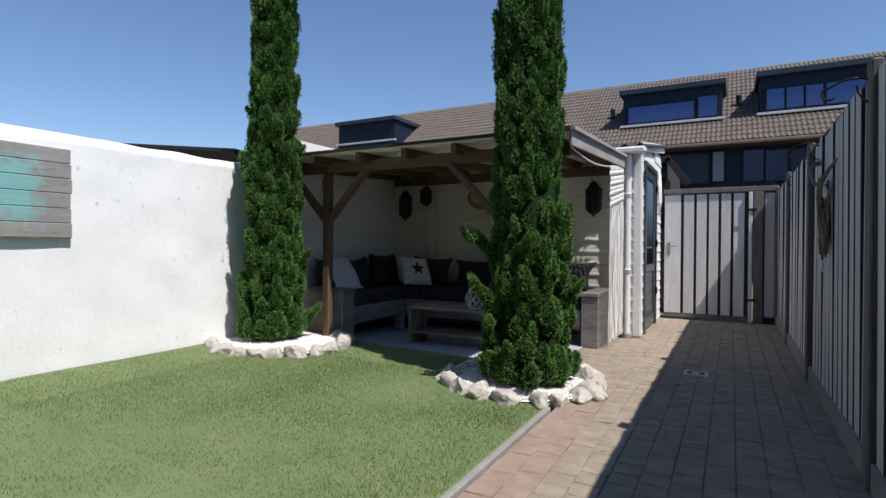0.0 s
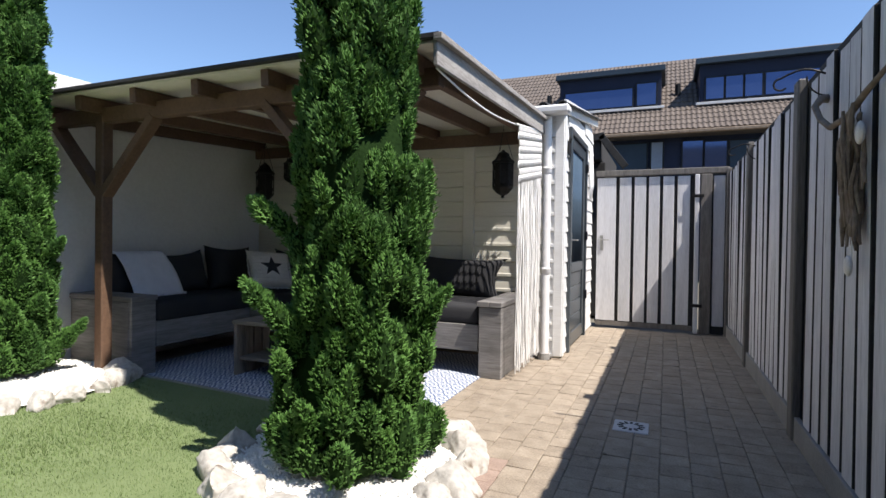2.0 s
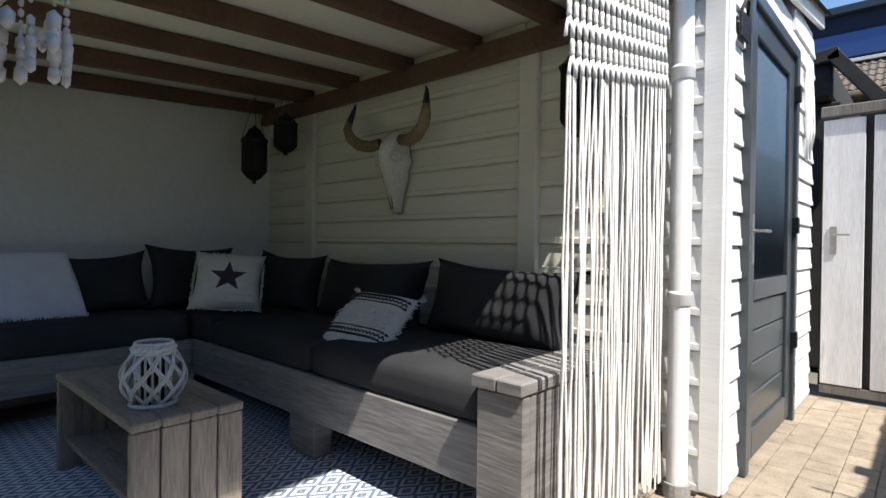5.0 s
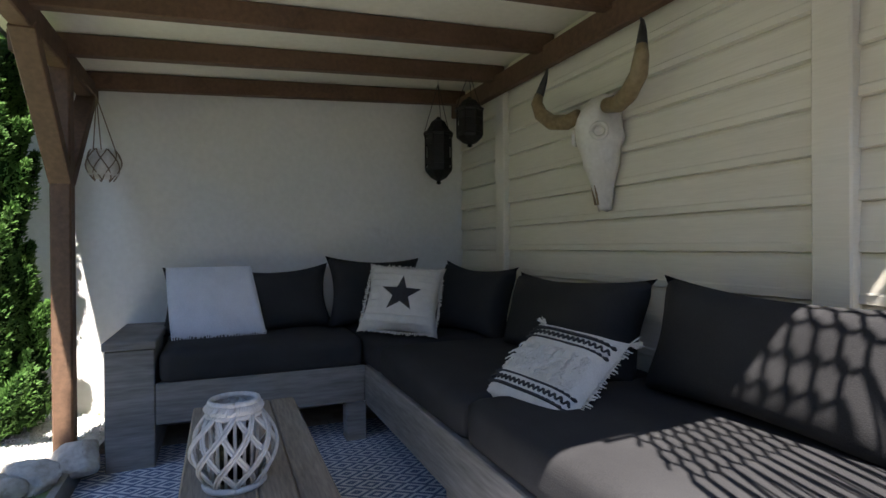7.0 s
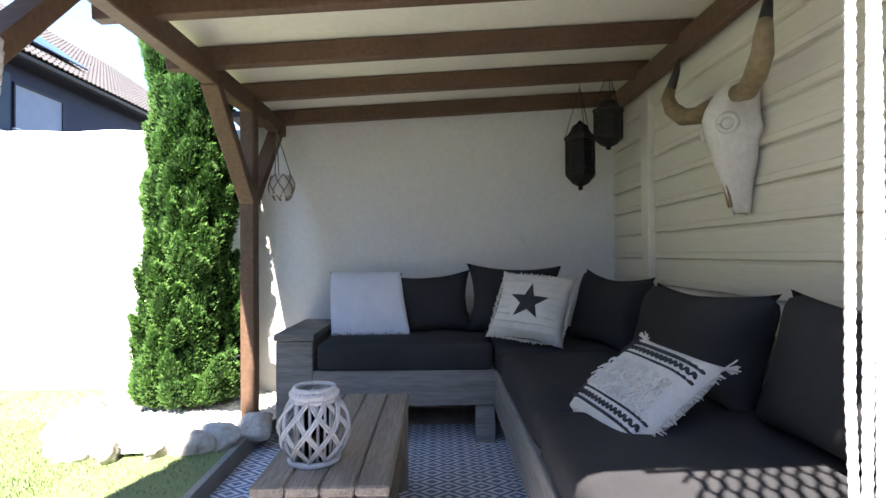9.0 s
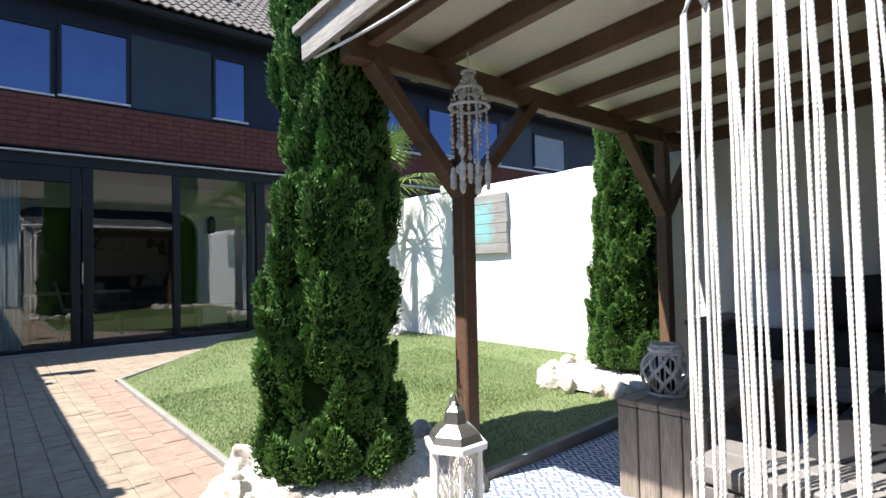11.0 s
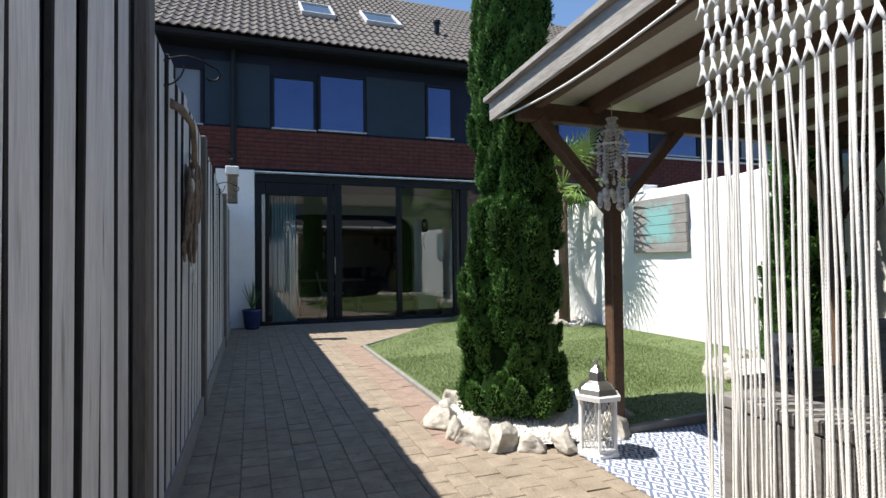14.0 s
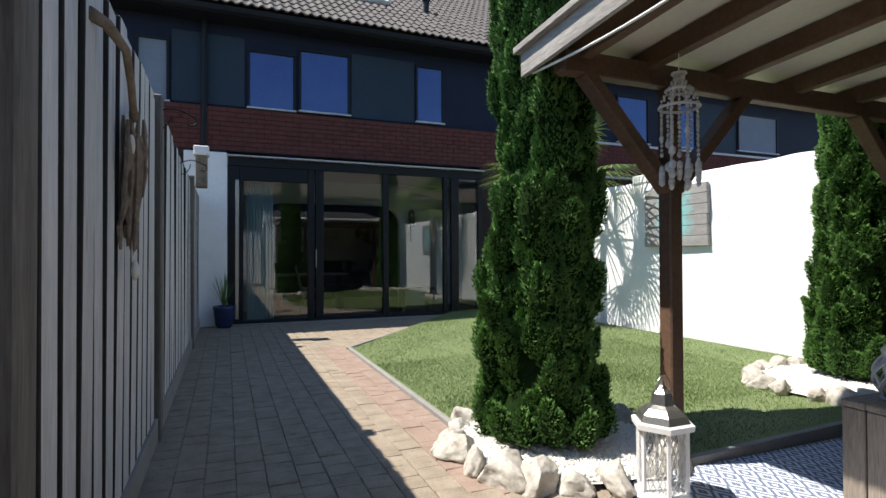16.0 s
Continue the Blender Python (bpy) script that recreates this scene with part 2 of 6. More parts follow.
def box(bm, lo, hi, bevel=0.0, m=None):
    """A block from corner lo to corner hi, its edges cut by bevel, laid by the matrix m."""
    lo, hi = [min(a, b) for a, b in zip(lo, hi)], [max(a, b) for a, b in zip(lo, hi)]
    c = [(a + b) / 2 for a, b in zip(lo, hi)]
    h = [(b - a) / 2 for a, b in zip(lo, hi)]
    e = min(bevel, min(h) * 0.9)
    corner = {}
    for s in ((x, y, z) for x in (-1, 1) for y in (-1, 1) for z in (-1, 1)):
        for ax in range(3) if e else (0,):
            p = Vector([c[i] + s[i] * (h[i] - (0 if i == ax or not e else e)) for i in range(3)])
            corner[s, ax] = bm.verts.new(m @ p if m else p)
        if not e:
            corner[s, 1] = corner[s, 2] = corner[s, 0]
    sg = [(x, y, z) for x in (-1, 1) for y in (-1, 1) for z in (-1, 1)]

    def face(vs):
        if len(set(vs)) == len(vs):
            bm.faces.new(vs)
    for ax in range(3):
        u, v = (ax + 1) % 3, (ax + 2) % 3
        for s in (-1, 1):
            ring = []
            for a, b in ((-1, -1), (1, -1), (1, 1), (-1, 1)):
                k = [0, 0, 0]
                k[ax], k[u], k[v] = s, a, b
                ring.append(corner[tuple(k), ax])
            face(ring if s > 0 else ring[::-1])
    if e:
        for ax in range(3):
            u, v = (ax + 1) % 3, (ax + 2) % 3
            for a in (-1, 1):
                for b in (-1, 1):
                    k0, k1 = [0, 0, 0], [0, 0, 0]
                    k0[ax], k1[ax] = -1, 1
                    k0[u] = k1[u] = a
                    k0[v] = k1[v] = b
                    q = [corner[tuple(k0), u], corner[tuple(k1), u], corner[tuple(k1), v], corner[tuple(k0), v]]
                    face(q if a * b < 0 else q[::-1])
        for s in sg:
            t = [corner[s, 0], corner[s, 1], corner[s, 2]]
            face(t if s[0] * s[1] * s[2] > 0 else t[::-1])


def beam(bm, a, b, w, h, bevel=0.004, up=(0, 0, 1)):
    """A straight timber from a to b, w across and h deep."""
    a, b = Vector(a), Vector(b)
    d = (b - a).normalized()
    side = d.cross(Vector(up)).normalized()
    top = side.cross(d)
    m = Matrix((( d.x, side.x, top.x, a.x), (d.y, side.y, top.y, a.y), (d.z, side.z, top.z, a.z), (0, 0, 0, 1)))
    box(bm, (0, -w / 2, -h / 2), ((b - a).length, w / 2, h / 2), bevel, m)


def tube(bm, pts, r, n=8, caps=True):
    """A round rod along pts; r is one radius or one for each point."""
    pts = [Vector(p) for p in pts]
    rs = r if isinstance(r, (list, tuple)) else [r] * len(pts)
    rings, ref = [], None
    for i, p in enumerate(pts):
        d = (pts[min(i + 1, len(pts) - 1)] - pts[max(i - 1, 0)])
        d = d.normalized() if d.length > 1e-9 else Vector((0, 0, 1))
        if ref is None:
            ref = d.orthogonal().normalized()
        ref = (ref - d * ref.dot(d))
        ref = ref.normalized() if ref.length > 1e-6 else d.orthogonal().normalized()
        o = d.cross(ref)
        rings.append([bm.verts.new(p + (ref * math.cos(2 * math.pi * k / n) + o * math.sin(2 * math.pi * k / n)) * rs[i]) for k in range(n)])
    for a, b in zip(rings, rings[1:]):
        for k in range(n):
            bm.faces.new((a[k], a[(k + 1) % n], b[(k + 1) % n], b[k]))
    if caps:
        bm.faces.new(rings[0][::-1])
        bm.faces.new(rings[-1])


def lathe(bm, profile, at=(0, 0, 0), n=16, turn=0.0):
    """A turned body: profile is (radius, height) from the bottom up."""
    at = Vector(at)
    rings = []
    for r, z in profile:
        rings.append([bm.verts.new(at + Vector((r * math.cos(2 * math.pi * k / n + turn), r * math.sin(2 * math.pi * k / n + turn), z))) for k in range(n)])
    for a, b in zip(rings, rings[1:]):
        for k in range(n):
            bm.faces.new((a[k], a[(k + 1) % n], b[(k + 1) % n], b[k]))
    bm.faces.new(rings[0][::-1])
    bm.faces.new(rings[-1])


def thing(name, at=(0, 0, 0), label="", category="", group="", kind=""):
    """A top-level Empty at the base of a thing."""
    ob = new(name)
    ob.empty_display_size = 0.1
    ob.location = at
    ob["base"] = list(at)
    return tagged(ob, label, category, group, kind)


def part(name, bm, material, parent=None, label="", smooth=False):
    """Links a bmesh, given in world metres, as one mesh object under a thing or a part."""
    me = bpy.data.meshes.new(name)
    bm.to_mesh(me)
    bm.free()
    me.materials.append(M[material] if isinstance(material, str) else material)
    if smooth:
        me.polygons.foreach_set("use_smooth", [True] * len(me.polygons))
    ob = new(name, me)
    if parent:
        ob.parent = parent
        root = parent
        while root.parent:
            root = root.parent
        if parent is root:
            ob.matrix_parent_inverse = Matrix.Translation(-Vector(root.location))
    if label:
        ob["label"] = label
    return ob


def whole(name, bm, material, label, category, group="", kind="", smooth=False):
    return tagged(part(name, bm, material, None, "", smooth), label, category, group, kind)


def piece(name, mesh, parent, m):
    """One more object on a shared mesh, at m, under parent."""
    ob = new(name, mesh)
    ob.parent = parent
    ob.matrix_basis = m
    return ob


def mesh_of(name, bm, material):
    me = bpy.data.meshes.new(name)
    bm.to_mesh(me)
    bm.free()
    me.materials.append(M[material])
    return me


def B():
    return bmesh.new()


# ---- ground ----
bm = B()
box(bm, (-300, -300, -0.5), (300, 300, -0.05))
whole("ground", bm, "earth", "plain bare earth ground around the garden", "ground", kind="structure")
bm = B()
box(bm, (-1.62, -2.4, -0.045), (0.12, 9.9, -0.012))
box(bm, (-5.3, -2.4, -0.045), (-1.62, -0.2, -0.012))
box(bm, (-5.3, 4.75, -0.045), (-1.62, 9.9, -0.012))
paving = whole("pavement", bm, "sand", "worn buff concrete block paving with sandy joints", "pavement", kind="structure")

WALL_X = -5.33
LAWN_RISE = 0.10


def lawn_z(x):
    """The lawn climbs gently from the path to the white wall."""
    return 0.015 + LAWN_RISE * max(0.0, min(1.0, (-1.7 - x) / 3.6))


# lawn: a flat-sided plot with one slanting edge towards the house
def lawn_south(x):
    return 0.70 if x > -1.72 else 0.70 + (x + 1.72) * 1.13


def in_lawn(x, y):
    return -5.31 < x < -1.66 and max(lawn_south(x), -2.0) < y < 4.82


bm = B()
xs = [-5.31 + i * 0.073 for i in range(51)]
top, low = [], []
for x in xs:
    y0 = max(lawn_south(x), -2.0)
    col = [bm.verts.new((x, y0 + (4.84 - y0) * j / 24, lawn_z(x) + 0.006 * noise.noise(Vector((x * 1.3, j * 0.35, 0))))) for j in range(25)]
    top.append(col)
for a, b in zip(top, top[1:]):
    for j in range(24):
        bm.faces.new((a[j], b[j], b[j + 1], a[j + 1]))
whole("lawn", bm, "turf", "short green artificial turf lawn beside the white wall", "lawn", kind="structure")

# ---- white garden wall ----
bm = B()
N = 90
rows_ = 26
grid = []
for i in range(N + 1):
    y = -2.12 + (4.62 + 2.12) * i / N
    col = []
    for j in range(rows_ + 1):
        z = -0.05 + 2.09 * j / rows_
        d = 0.010 * noise.noise(Vector((y * 2.2, z * 3.0, 3.1))) + 0.006 * noise.noise(Vector((y * 7, z * 16, 0)))
        col.append(bm.verts.new((WALL_X + d, y, z + (0.012 * noise.noise(Vector((y * 3, 9, 0))) if j == rows_ else 0))))
    grid.append(col)
for a, b in zip(grid, grid[1:]):
    for j in range(rows_):
        bm.faces.new((a[j], b[j], b[j + 1], a[j + 1]))
for i in range(N):
    a, b = grid[i][rows_], grid[i + 1][rows_]
    c, d = bm.verts.new(b.co + Vector((-0.2, 0, 0))), bm.verts.new(a.co + Vector((-0.2, 0, 0)))
    bm.faces.new((a, b, c, d))
box(bm, (WALL_X - 0.2, -2.12, -0.05), (WALL_X - 0.03, 9.9, 2.0))
white_wall = whole("wall_garden", bm, "white_wall", "rough white-painted brick garden wall, chipped at its foot", "wall", kind="structure", smooth=True)
bm = B()
box(bm, (WALL_X - 0.02, 4.62, -0.04), (-5.19, 7.34, 2.42), 0.004)
whole("wall_lounge", bm, "plaster", "off-white plastered wall inside the covered lounge", "wall", kind="structure")
bm = B()
box(bm, (WALL_X - 0.24, 1.30, 2.02), (WALL_X + 0.02, 1.72, 2.13), 0.01)
whole("wall_pier", bm, "white_wall", "raised white block on top of the garden wall", "wall", kind="structure")


# ---- siding of the lounge and the shed ----
def lap_board(w, h=0.15, t=0.022):
    """One shaped board: w long along x, lying on the plane y = 0 and facing -y, thicker at its foot."""
    bm = B()
    prof = [(0, 0), (-t, 0.004), (-t, 0.03), (-t * 0.8, 0.036), (-t * 0.5, h - 0.016), (-t * 0.25, h - 0.004), (0, h)]
    a = [bm.verts.new((0, y, z)) for y, z in prof]
    b = [bm.verts.new((w, y, z)) for y, z in prof]
    for i in range(len(prof)):
        j = (i + 1) % len(prof)
        bm.faces.new((a[i], b[i], b[j], a[j]))
    bm.faces.new(a[::-1])
    bm.faces.new(b)
    return bm


bm = B()
box(bm, (-5.19, 7.225, -0.04), (-1.56, 7.34, 2.42))
wall_back = whole("wall_siding", bm, "siding", "cream-painted lapped board wall behind the corner sofa", "wall", kind="structure")
for name_, x0, x1, mat_ in (("lounge", -5.19, -4.58, "siding"), ("lounge", -4.46, -2.53, "siding"), ("lounge", -2.43, -1.84, "siding"), ("front", -1.84, -1.60, "white_siding")):
    me = mesh_of("board", lap_board(x1 - x0), mat_)
    for k in range(16):
        piece("board", me, wall_back, pose(x0, 7.224, 0.012 + 0.1505 * k))
for x in (-4.52, -2.48):
    bm = B()
    box(bm, (x - 0.058, 7.17, 0.0), (x + 0.058, 7.224, 2.15), 0.006)
    part("batten", bm, "siding", wall_back)
bm = B()
box(bm, (-1.615, 7.20, 0.02), (-1.53, 7.225, 2.36), 0.004)
box(bm, (-1.545, 7.225, 0.02), (-1.52, 7.30, 2.36), 0.004)
part("corner_trim", bm, "white_siding", wall_back)

# shed side wall, along the path, with its door opening
SHED_X = -1.56
bm = B()
box(bm, (SHED_X - 0.08, 7.34, -0.04), (SHED_X, 7.53, 2.36))
box(bm, (SHED_X - 0.08, 8.72, -0.04), (SHED_X, 9.46, 2.62))
box(bm, (SHED_X - 0.08, 7.53, 2.28), (SHED_X, 8.72, 2.5))
shed_wall = whole("wall_shed", bm, "white_siding", "white-painted lapped board wall of the garden shed", "wall", kind="structure")
for y0, y1, k0, k1 in ((7.31, 7.53, 0, 15), (8.72, 9.44, 0, 17), (7.53, 8.72, 15, 16)):
    me = mesh_of("board", lap_board(y1 - y0), "white_siding")
    for k in range(k0, k1):
        piece("board", me, shed_wall, pose(SHED_X + 0.001, y0, 0.012 + 0.1505 * k, 0, 0, 90))
bm = B()
box(bm, (-5.19, 7.345, -0.04), (-5.1, 9.44, 2.4))
box(bm, (-5.1, 9.36, -0.04), (SHED_X - 0.085, 9.44, 2.5))
whole("wall_shed_back", bm, "white_siding", "plain board walls closing the shed", "wall", kind="structure")
# shed roof: corrugated sheets, rising to the back
bm = B()
n = 120
a = [bm.verts.new((-5.25 + 3.78 * i / n, 7.06, 2.39 + 0.028 * math.cos(2 * math.pi * (3.78 * i / n) / 0.177))) for i in range(n + 1)]
b = [bm.verts.new((-5.25 + 3.78 * i / n, 9.66, 2.80 + 0.028 * math.cos(2 * math.pi * (3.78 * i / n) / 0.177))) for i in range(n + 1)]
c = [bm.verts.new(v.co + Vector((0, 0, 0.012))) for v in a]
d = [bm.verts.new(v.co + Vector((0, 0, 0.012))) for v in b]
for i in range(n):
    bm.faces.new((a[i + 1], a[i], b[i], b[i + 1]))
    bm.faces.new((c[i], c[i + 1], d[i + 1], d[i]))
    bm.faces.new((a[i], a[i + 1], c[i + 1], c[i]))
    bm.faces.new((b[i + 1], b[i], d[i], d[i + 1]))
whole("shed_roof", bm, "bitumen", "dark corrugated sheet roof of the white shed", "roof", kind="structure", smooth=False)
bm = B()
beam(bm, (SHED_X + 0.035, 7.2, 2.40), (SHED_X + 0.035, 9.62, 2.755), 0.03, 0.13)
whole("shed_verge", bm, "white_siding", "white verge board under the shed roof", "trim", kind="structure")

# ---- pavilion roof ----
def rafter_z(y):
    return 2.008 + 0.055 * (y - 4.55)


bm = B()
v = []
for y in (4.575, 7.30):
    z = rafter_z(y) + 0.105
    v.append([bm.verts.new((x, y, z + t)) for x in (-5.18, -1.715) for t in (0, 0.014)])
(a0, a1, b0, b1), (c0, c1, d0, d1) = v
for f in ((a0, c0, d0, b0), (a1, b1, d1, c1), (a0, b0, b1, a1), (c0, c1, d1, d0), (a0, a1, c1, c0), (b0, d0, d1, b1)):
    bm.faces.new(f)
whole("ceiling", bm, "cream_ceiling", "cream-painted panel underside of the lounge roof", "ceiling", kind="structure")
bm = B()
v = []
for y in (4.535, 7.32):
    z = rafter_z(y) + 0.123
    v.append([bm.verts.new((x, y, z + t)) for x in (-5.6, -1.69) for t in (0, 0.022)])
(a0, a1, b0, b1), (c0, c1, d0, d1) = v
for f in ((a0, c0, d0, b0), (a1, b1, d1, c1), (a0, b0, b1, a1), (c0, c1, d1, d0), (a0, a1, c1, c0), (b0, d0, d1, b1)):
    bm.faces.new(f)
whole("lounge_roof", bm, "bitumen", "flat roof of the lounge covered in black felt", "roof", kind="structure")

pav = thing("pergola_frame", (-3.4, 4.8, 0), "brown-stained timber frame carrying the covered lounge roof", "pergola")
for x in (-1.90, -2.30, -2.84, -3.40, -3.96, -4.52, -5.12):
    bm = B()
    beam(bm, (x, 4.60, rafter_z(4.60) + 0.05), (x, 7.20, rafter_z(7.20) + 0.05), 0.06, 0.10)
    part("rafter", bm, "brown", pav)
bm = B()
box(bm, (-5.18, 4.76, 1.950), (-1.78, 4.835, 2.06), 0.006)
part("front_beam", bm, "brown", pav)
bm = B()
box(bm, (-5.18, 7.12, 2.06), (-1.78, 7.17, 2.18), 0.006)
part("wall_plate", bm, "brown", pav)
for x, h in ((-4.52, 1.95), (-2.45, 1.95)):
    bm = B()
    box(bm, (x - 0.043, 4.757, 0.0), (x + 0.043, 4.843, h + 0.06), 0.008)
    part("post", bm, "brown", pav)
    for s in (-1, 1):
        bm = B()
        beam(bm, (x + s * 0.02, 4.80, 1.42), (x + s * 0.54, 4.80, 1.965), 0.06, 0.09, up=(0, 1, 0))
        part("brace", bm, "brown", pav)
bm = B()
beam(bm, (-1.715, 4.555, rafter_z(4.555) + 0.055), (-1.715, 7.14, rafter_z(7.14) + 0.055), 0.024, 0.14)
whole("side_fascia", bm, "fascia", "bleached wooden fascia board along the lounge roof", "fascia", kind="structure")
bm = B()
beam(bm, (-1.695, 4.535, rafter_z(4.535) + 0.125), (-1.695, 7.14, rafter_z(7.14) + 0.125), 0.05, 0.035)
whole("roof_trim", bm, "fascia", "bleached wooden trim capping the lounge roof edge", "trim", kind="structure")

# ---- fence along the path ----
FX = 0.075
fence = thing("fence", (FX, 3.5, 0), "tall fence of whitewashed vertical boards on grey posts", "fence", kind="structure")
# second board layer, coloured near-black so the gaps read as shade
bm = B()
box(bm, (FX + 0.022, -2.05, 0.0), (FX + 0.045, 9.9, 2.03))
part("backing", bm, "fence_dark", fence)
FENCE_POSTS = (9.40, 7.66, 5.68, 3.34, -0.05)
meshes = []
for k in range(5):
    bm = B()
    h = 1.985
    dz = random.uniform(-0.012, 0.012)
    box(bm, (0, -0.068, 0.14), (0.018, 0.068, h + dz), 0.004)
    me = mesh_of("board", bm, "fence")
    # side faces take the near-black colour, painting gap shade onto the edges
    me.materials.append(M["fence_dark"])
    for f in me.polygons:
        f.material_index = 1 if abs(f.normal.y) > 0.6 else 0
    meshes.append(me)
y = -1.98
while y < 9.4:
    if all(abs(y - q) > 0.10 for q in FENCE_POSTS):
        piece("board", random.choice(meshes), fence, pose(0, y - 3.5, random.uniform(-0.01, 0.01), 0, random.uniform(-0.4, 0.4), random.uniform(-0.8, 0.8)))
    y += 0.172
for q in FENCE_POSTS:
    bm = B()
    box(bm, (0.045, q - 0.058, 0.0), (FX + 0.02, q + 0.058, 2.045), 0.008)
    part("post", bm, "fence_post", fence)
bm = B()
box(bm, (0.06, -2.05, 0.0), (0.09, 9.4, 0.14), 0.004)
part("kickboard", bm, "kerb", fence)

# ---- gate at the end of the path ----
GY = 9.49
bm = B()
box(bm, (-1.5, GY - 0.03, 2.0), (0.08, GY + 0.05, 2.075), 0.006)
whole("gate_lintel", bm, "fence_post", "grey weathered bar above the garden gate", "beam", kind="structure")
gate = thing("garden_gate", (-0.9, GY, 0), "closed garden gate of whitewashed vertical boards", "gate", kind="structure")
# backing coloured near-black to put shade between the gate boards
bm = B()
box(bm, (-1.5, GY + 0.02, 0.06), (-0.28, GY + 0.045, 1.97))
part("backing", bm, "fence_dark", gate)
for x0, x1 in ((-1.485, -1.245), (-1.20, -1.055), (-1.015, -0.875), (-0.84, -0.71), (-0.67, -0.54), (-0.50, -0.355)):
    bm = B()
    box(bm, (x0, GY - 0.005, 0.09), (x1, GY + 0.018, 1.98), 0.004)
    part("board", bm, "gate", gate)
bm = B()
box(bm, (-1.49, GY - 0.002, 0.02), (-0.28, GY + 0.02, 0.085), 0.004)
part("bottom_rail", bm, "fence_post", gate)
for x0, x1, m_ in ((-0.30, -0.25, "gate"), (-0.235, -0.11, "fence_post")):
    bm = B()
    box(bm, (x0, GY - 0.05, 0.0), (x1, GY + 0.03, 1.99), 0.006)
    whole("gate_post", bm, m_, "weathered post beside the garden gate", "post", kind="structure")
bm = B()
box(bm, (-0.09, GY - 0.005, 0.10), (0.04, GY + 0.02, 1.97), 0.004)
whole("gate_side_board", bm, "gate", "whitewashed board closing the gap beside the gate", "board", kind="structure")
# this backing carries the gap's shade in its near-black colour
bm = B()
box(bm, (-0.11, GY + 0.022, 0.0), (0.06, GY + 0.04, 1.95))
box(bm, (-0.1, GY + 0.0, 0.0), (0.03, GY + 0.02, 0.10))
whole("gate_side_backing", bm, "fence_dark", "board behind the gap beside the gate, coloured dark as shade", "board", kind="structure")
# ---- conifers ----
def conifer(at, height, r_low, r_mid, seed, lean=(0, 0), tufts=(), wild=0.0):
    """A slim columnar conifer: trunk, dark core, and thousands of upright scaly sprays in uneven plumes."""
    rnd = random.Random(seed)
    t = thing("conifer", at, "tall slim columnar conifer with dense green sprays", "tree", "garden conifers")
    x0, y0, z0 = at

    def radius(h, a):
        f = h / height
        base = r_low + (r_mid - r_low) * min(1, f * 5) if f < 0.2 else r_mid * (1 - 0.40 * ((f - 0.2) / 0.8) ** 1.1)
        if f > 0.9:
            base *= max(0.05, (1 - f) / 0.1) ** 0.6
        q = Vector((math.cos(a) * 1.6, math.sin(a) * 1.6, h * 1.5 + seed))
        return base * (1 + 0.30 * noise.noise(q) + 0.22 * noise.noise(q * 3.1))
    bm = B()
    tube(bm, [(x0, y0, z0 - 0.05), (x0 + 0.02, y0, z0 + 0.4), (x0 + lean[0] * 0.5, y0 + lean[1] * 0.5, z0 + height * 0.5), (x0 + lean[0], y0 + lean[1], z0 + height * 0.95)], [0.075, 0.06, 0.04, 0.01], 8)
    part("trunk", bm, "bark", t, smooth=True)
    # solid core, its near-black colour painting shade into the crevices
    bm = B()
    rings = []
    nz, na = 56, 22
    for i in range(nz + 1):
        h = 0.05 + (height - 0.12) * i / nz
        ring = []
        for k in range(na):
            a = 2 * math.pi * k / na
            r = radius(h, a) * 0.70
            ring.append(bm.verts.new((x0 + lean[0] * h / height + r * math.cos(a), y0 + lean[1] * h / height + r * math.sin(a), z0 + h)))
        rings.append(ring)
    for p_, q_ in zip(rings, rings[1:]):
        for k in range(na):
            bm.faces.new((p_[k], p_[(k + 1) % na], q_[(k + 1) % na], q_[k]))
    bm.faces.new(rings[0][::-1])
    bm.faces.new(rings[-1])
    part("inner_crown", bm, "leaf_shade", t, "solid inner core coloured dark as crown shade", smooth=True)
    # plumes: upright lumpy fingers, each a knobbly body set with fine scaly spikes
    rs = np.random.RandomState(seed)
    cs, tips, longs, wides = [], [], [], []

    def plume(h, a, out_by, lean_out, long_, wide_):
        out = Vector((math.cos(a), math.sin(a), 0))
        tip = (Vector((0, 0, 1)) + out * lean_out + Vector((rnd.uniform(-.15, .15), rnd.uniform(-.15, .15), 0))).normalized()
        cs.append(Vector((x0 + lean[0] * h / height, y0 + lean[1] * h / height, z0 + h)) + out * out_by)
        tips.append(tip), longs.append(long_), wides.append(wide_)
    for _ in range(int(height * 235)):
        h = 0.10 + (height - 0.30) * rnd.random()
        a = rnd.uniform(0, 2 * math.pi)
        k = rnd.choice((0.75, 0.85, 1.0, 1.0, 1.25))
        plume(h, a, radius(h, a) * rnd.uniform(0.62, 0.86), rnd.uniform(0.05, 0.30 + wild), rnd.uniform(0.13, 0.25) * k, rnd.uniform(0.036, 0.060) * k * (1 + 0.5 * wild))
    for k in range(16):
        a = 2 * math.pi * k / 16 + rnd.uniform(-.1, .1)
        plume(0.12, a, radius(0.1, a) * 0.82, 0.35, 0.20, 0.07)
    for hh, ang, reach in tufts:
        for k in range(5):
            f_ = k / 4
            plume(hh + 0.16 * f_ + rnd.uniform(-.03, .03), ang + rnd.uniform(-.12, .12), r_mid * 0.8 + reach * f_, 0.7, 0.20 - 0.05 * f_, 0.06 - 0.02 * f_)

    def surface(c, tp, sd_, ot, ln, wd, u, ph, sh):
        """Points on knobbly tapering bodies: u from foot to tip, ph round them; also the way out from each."""
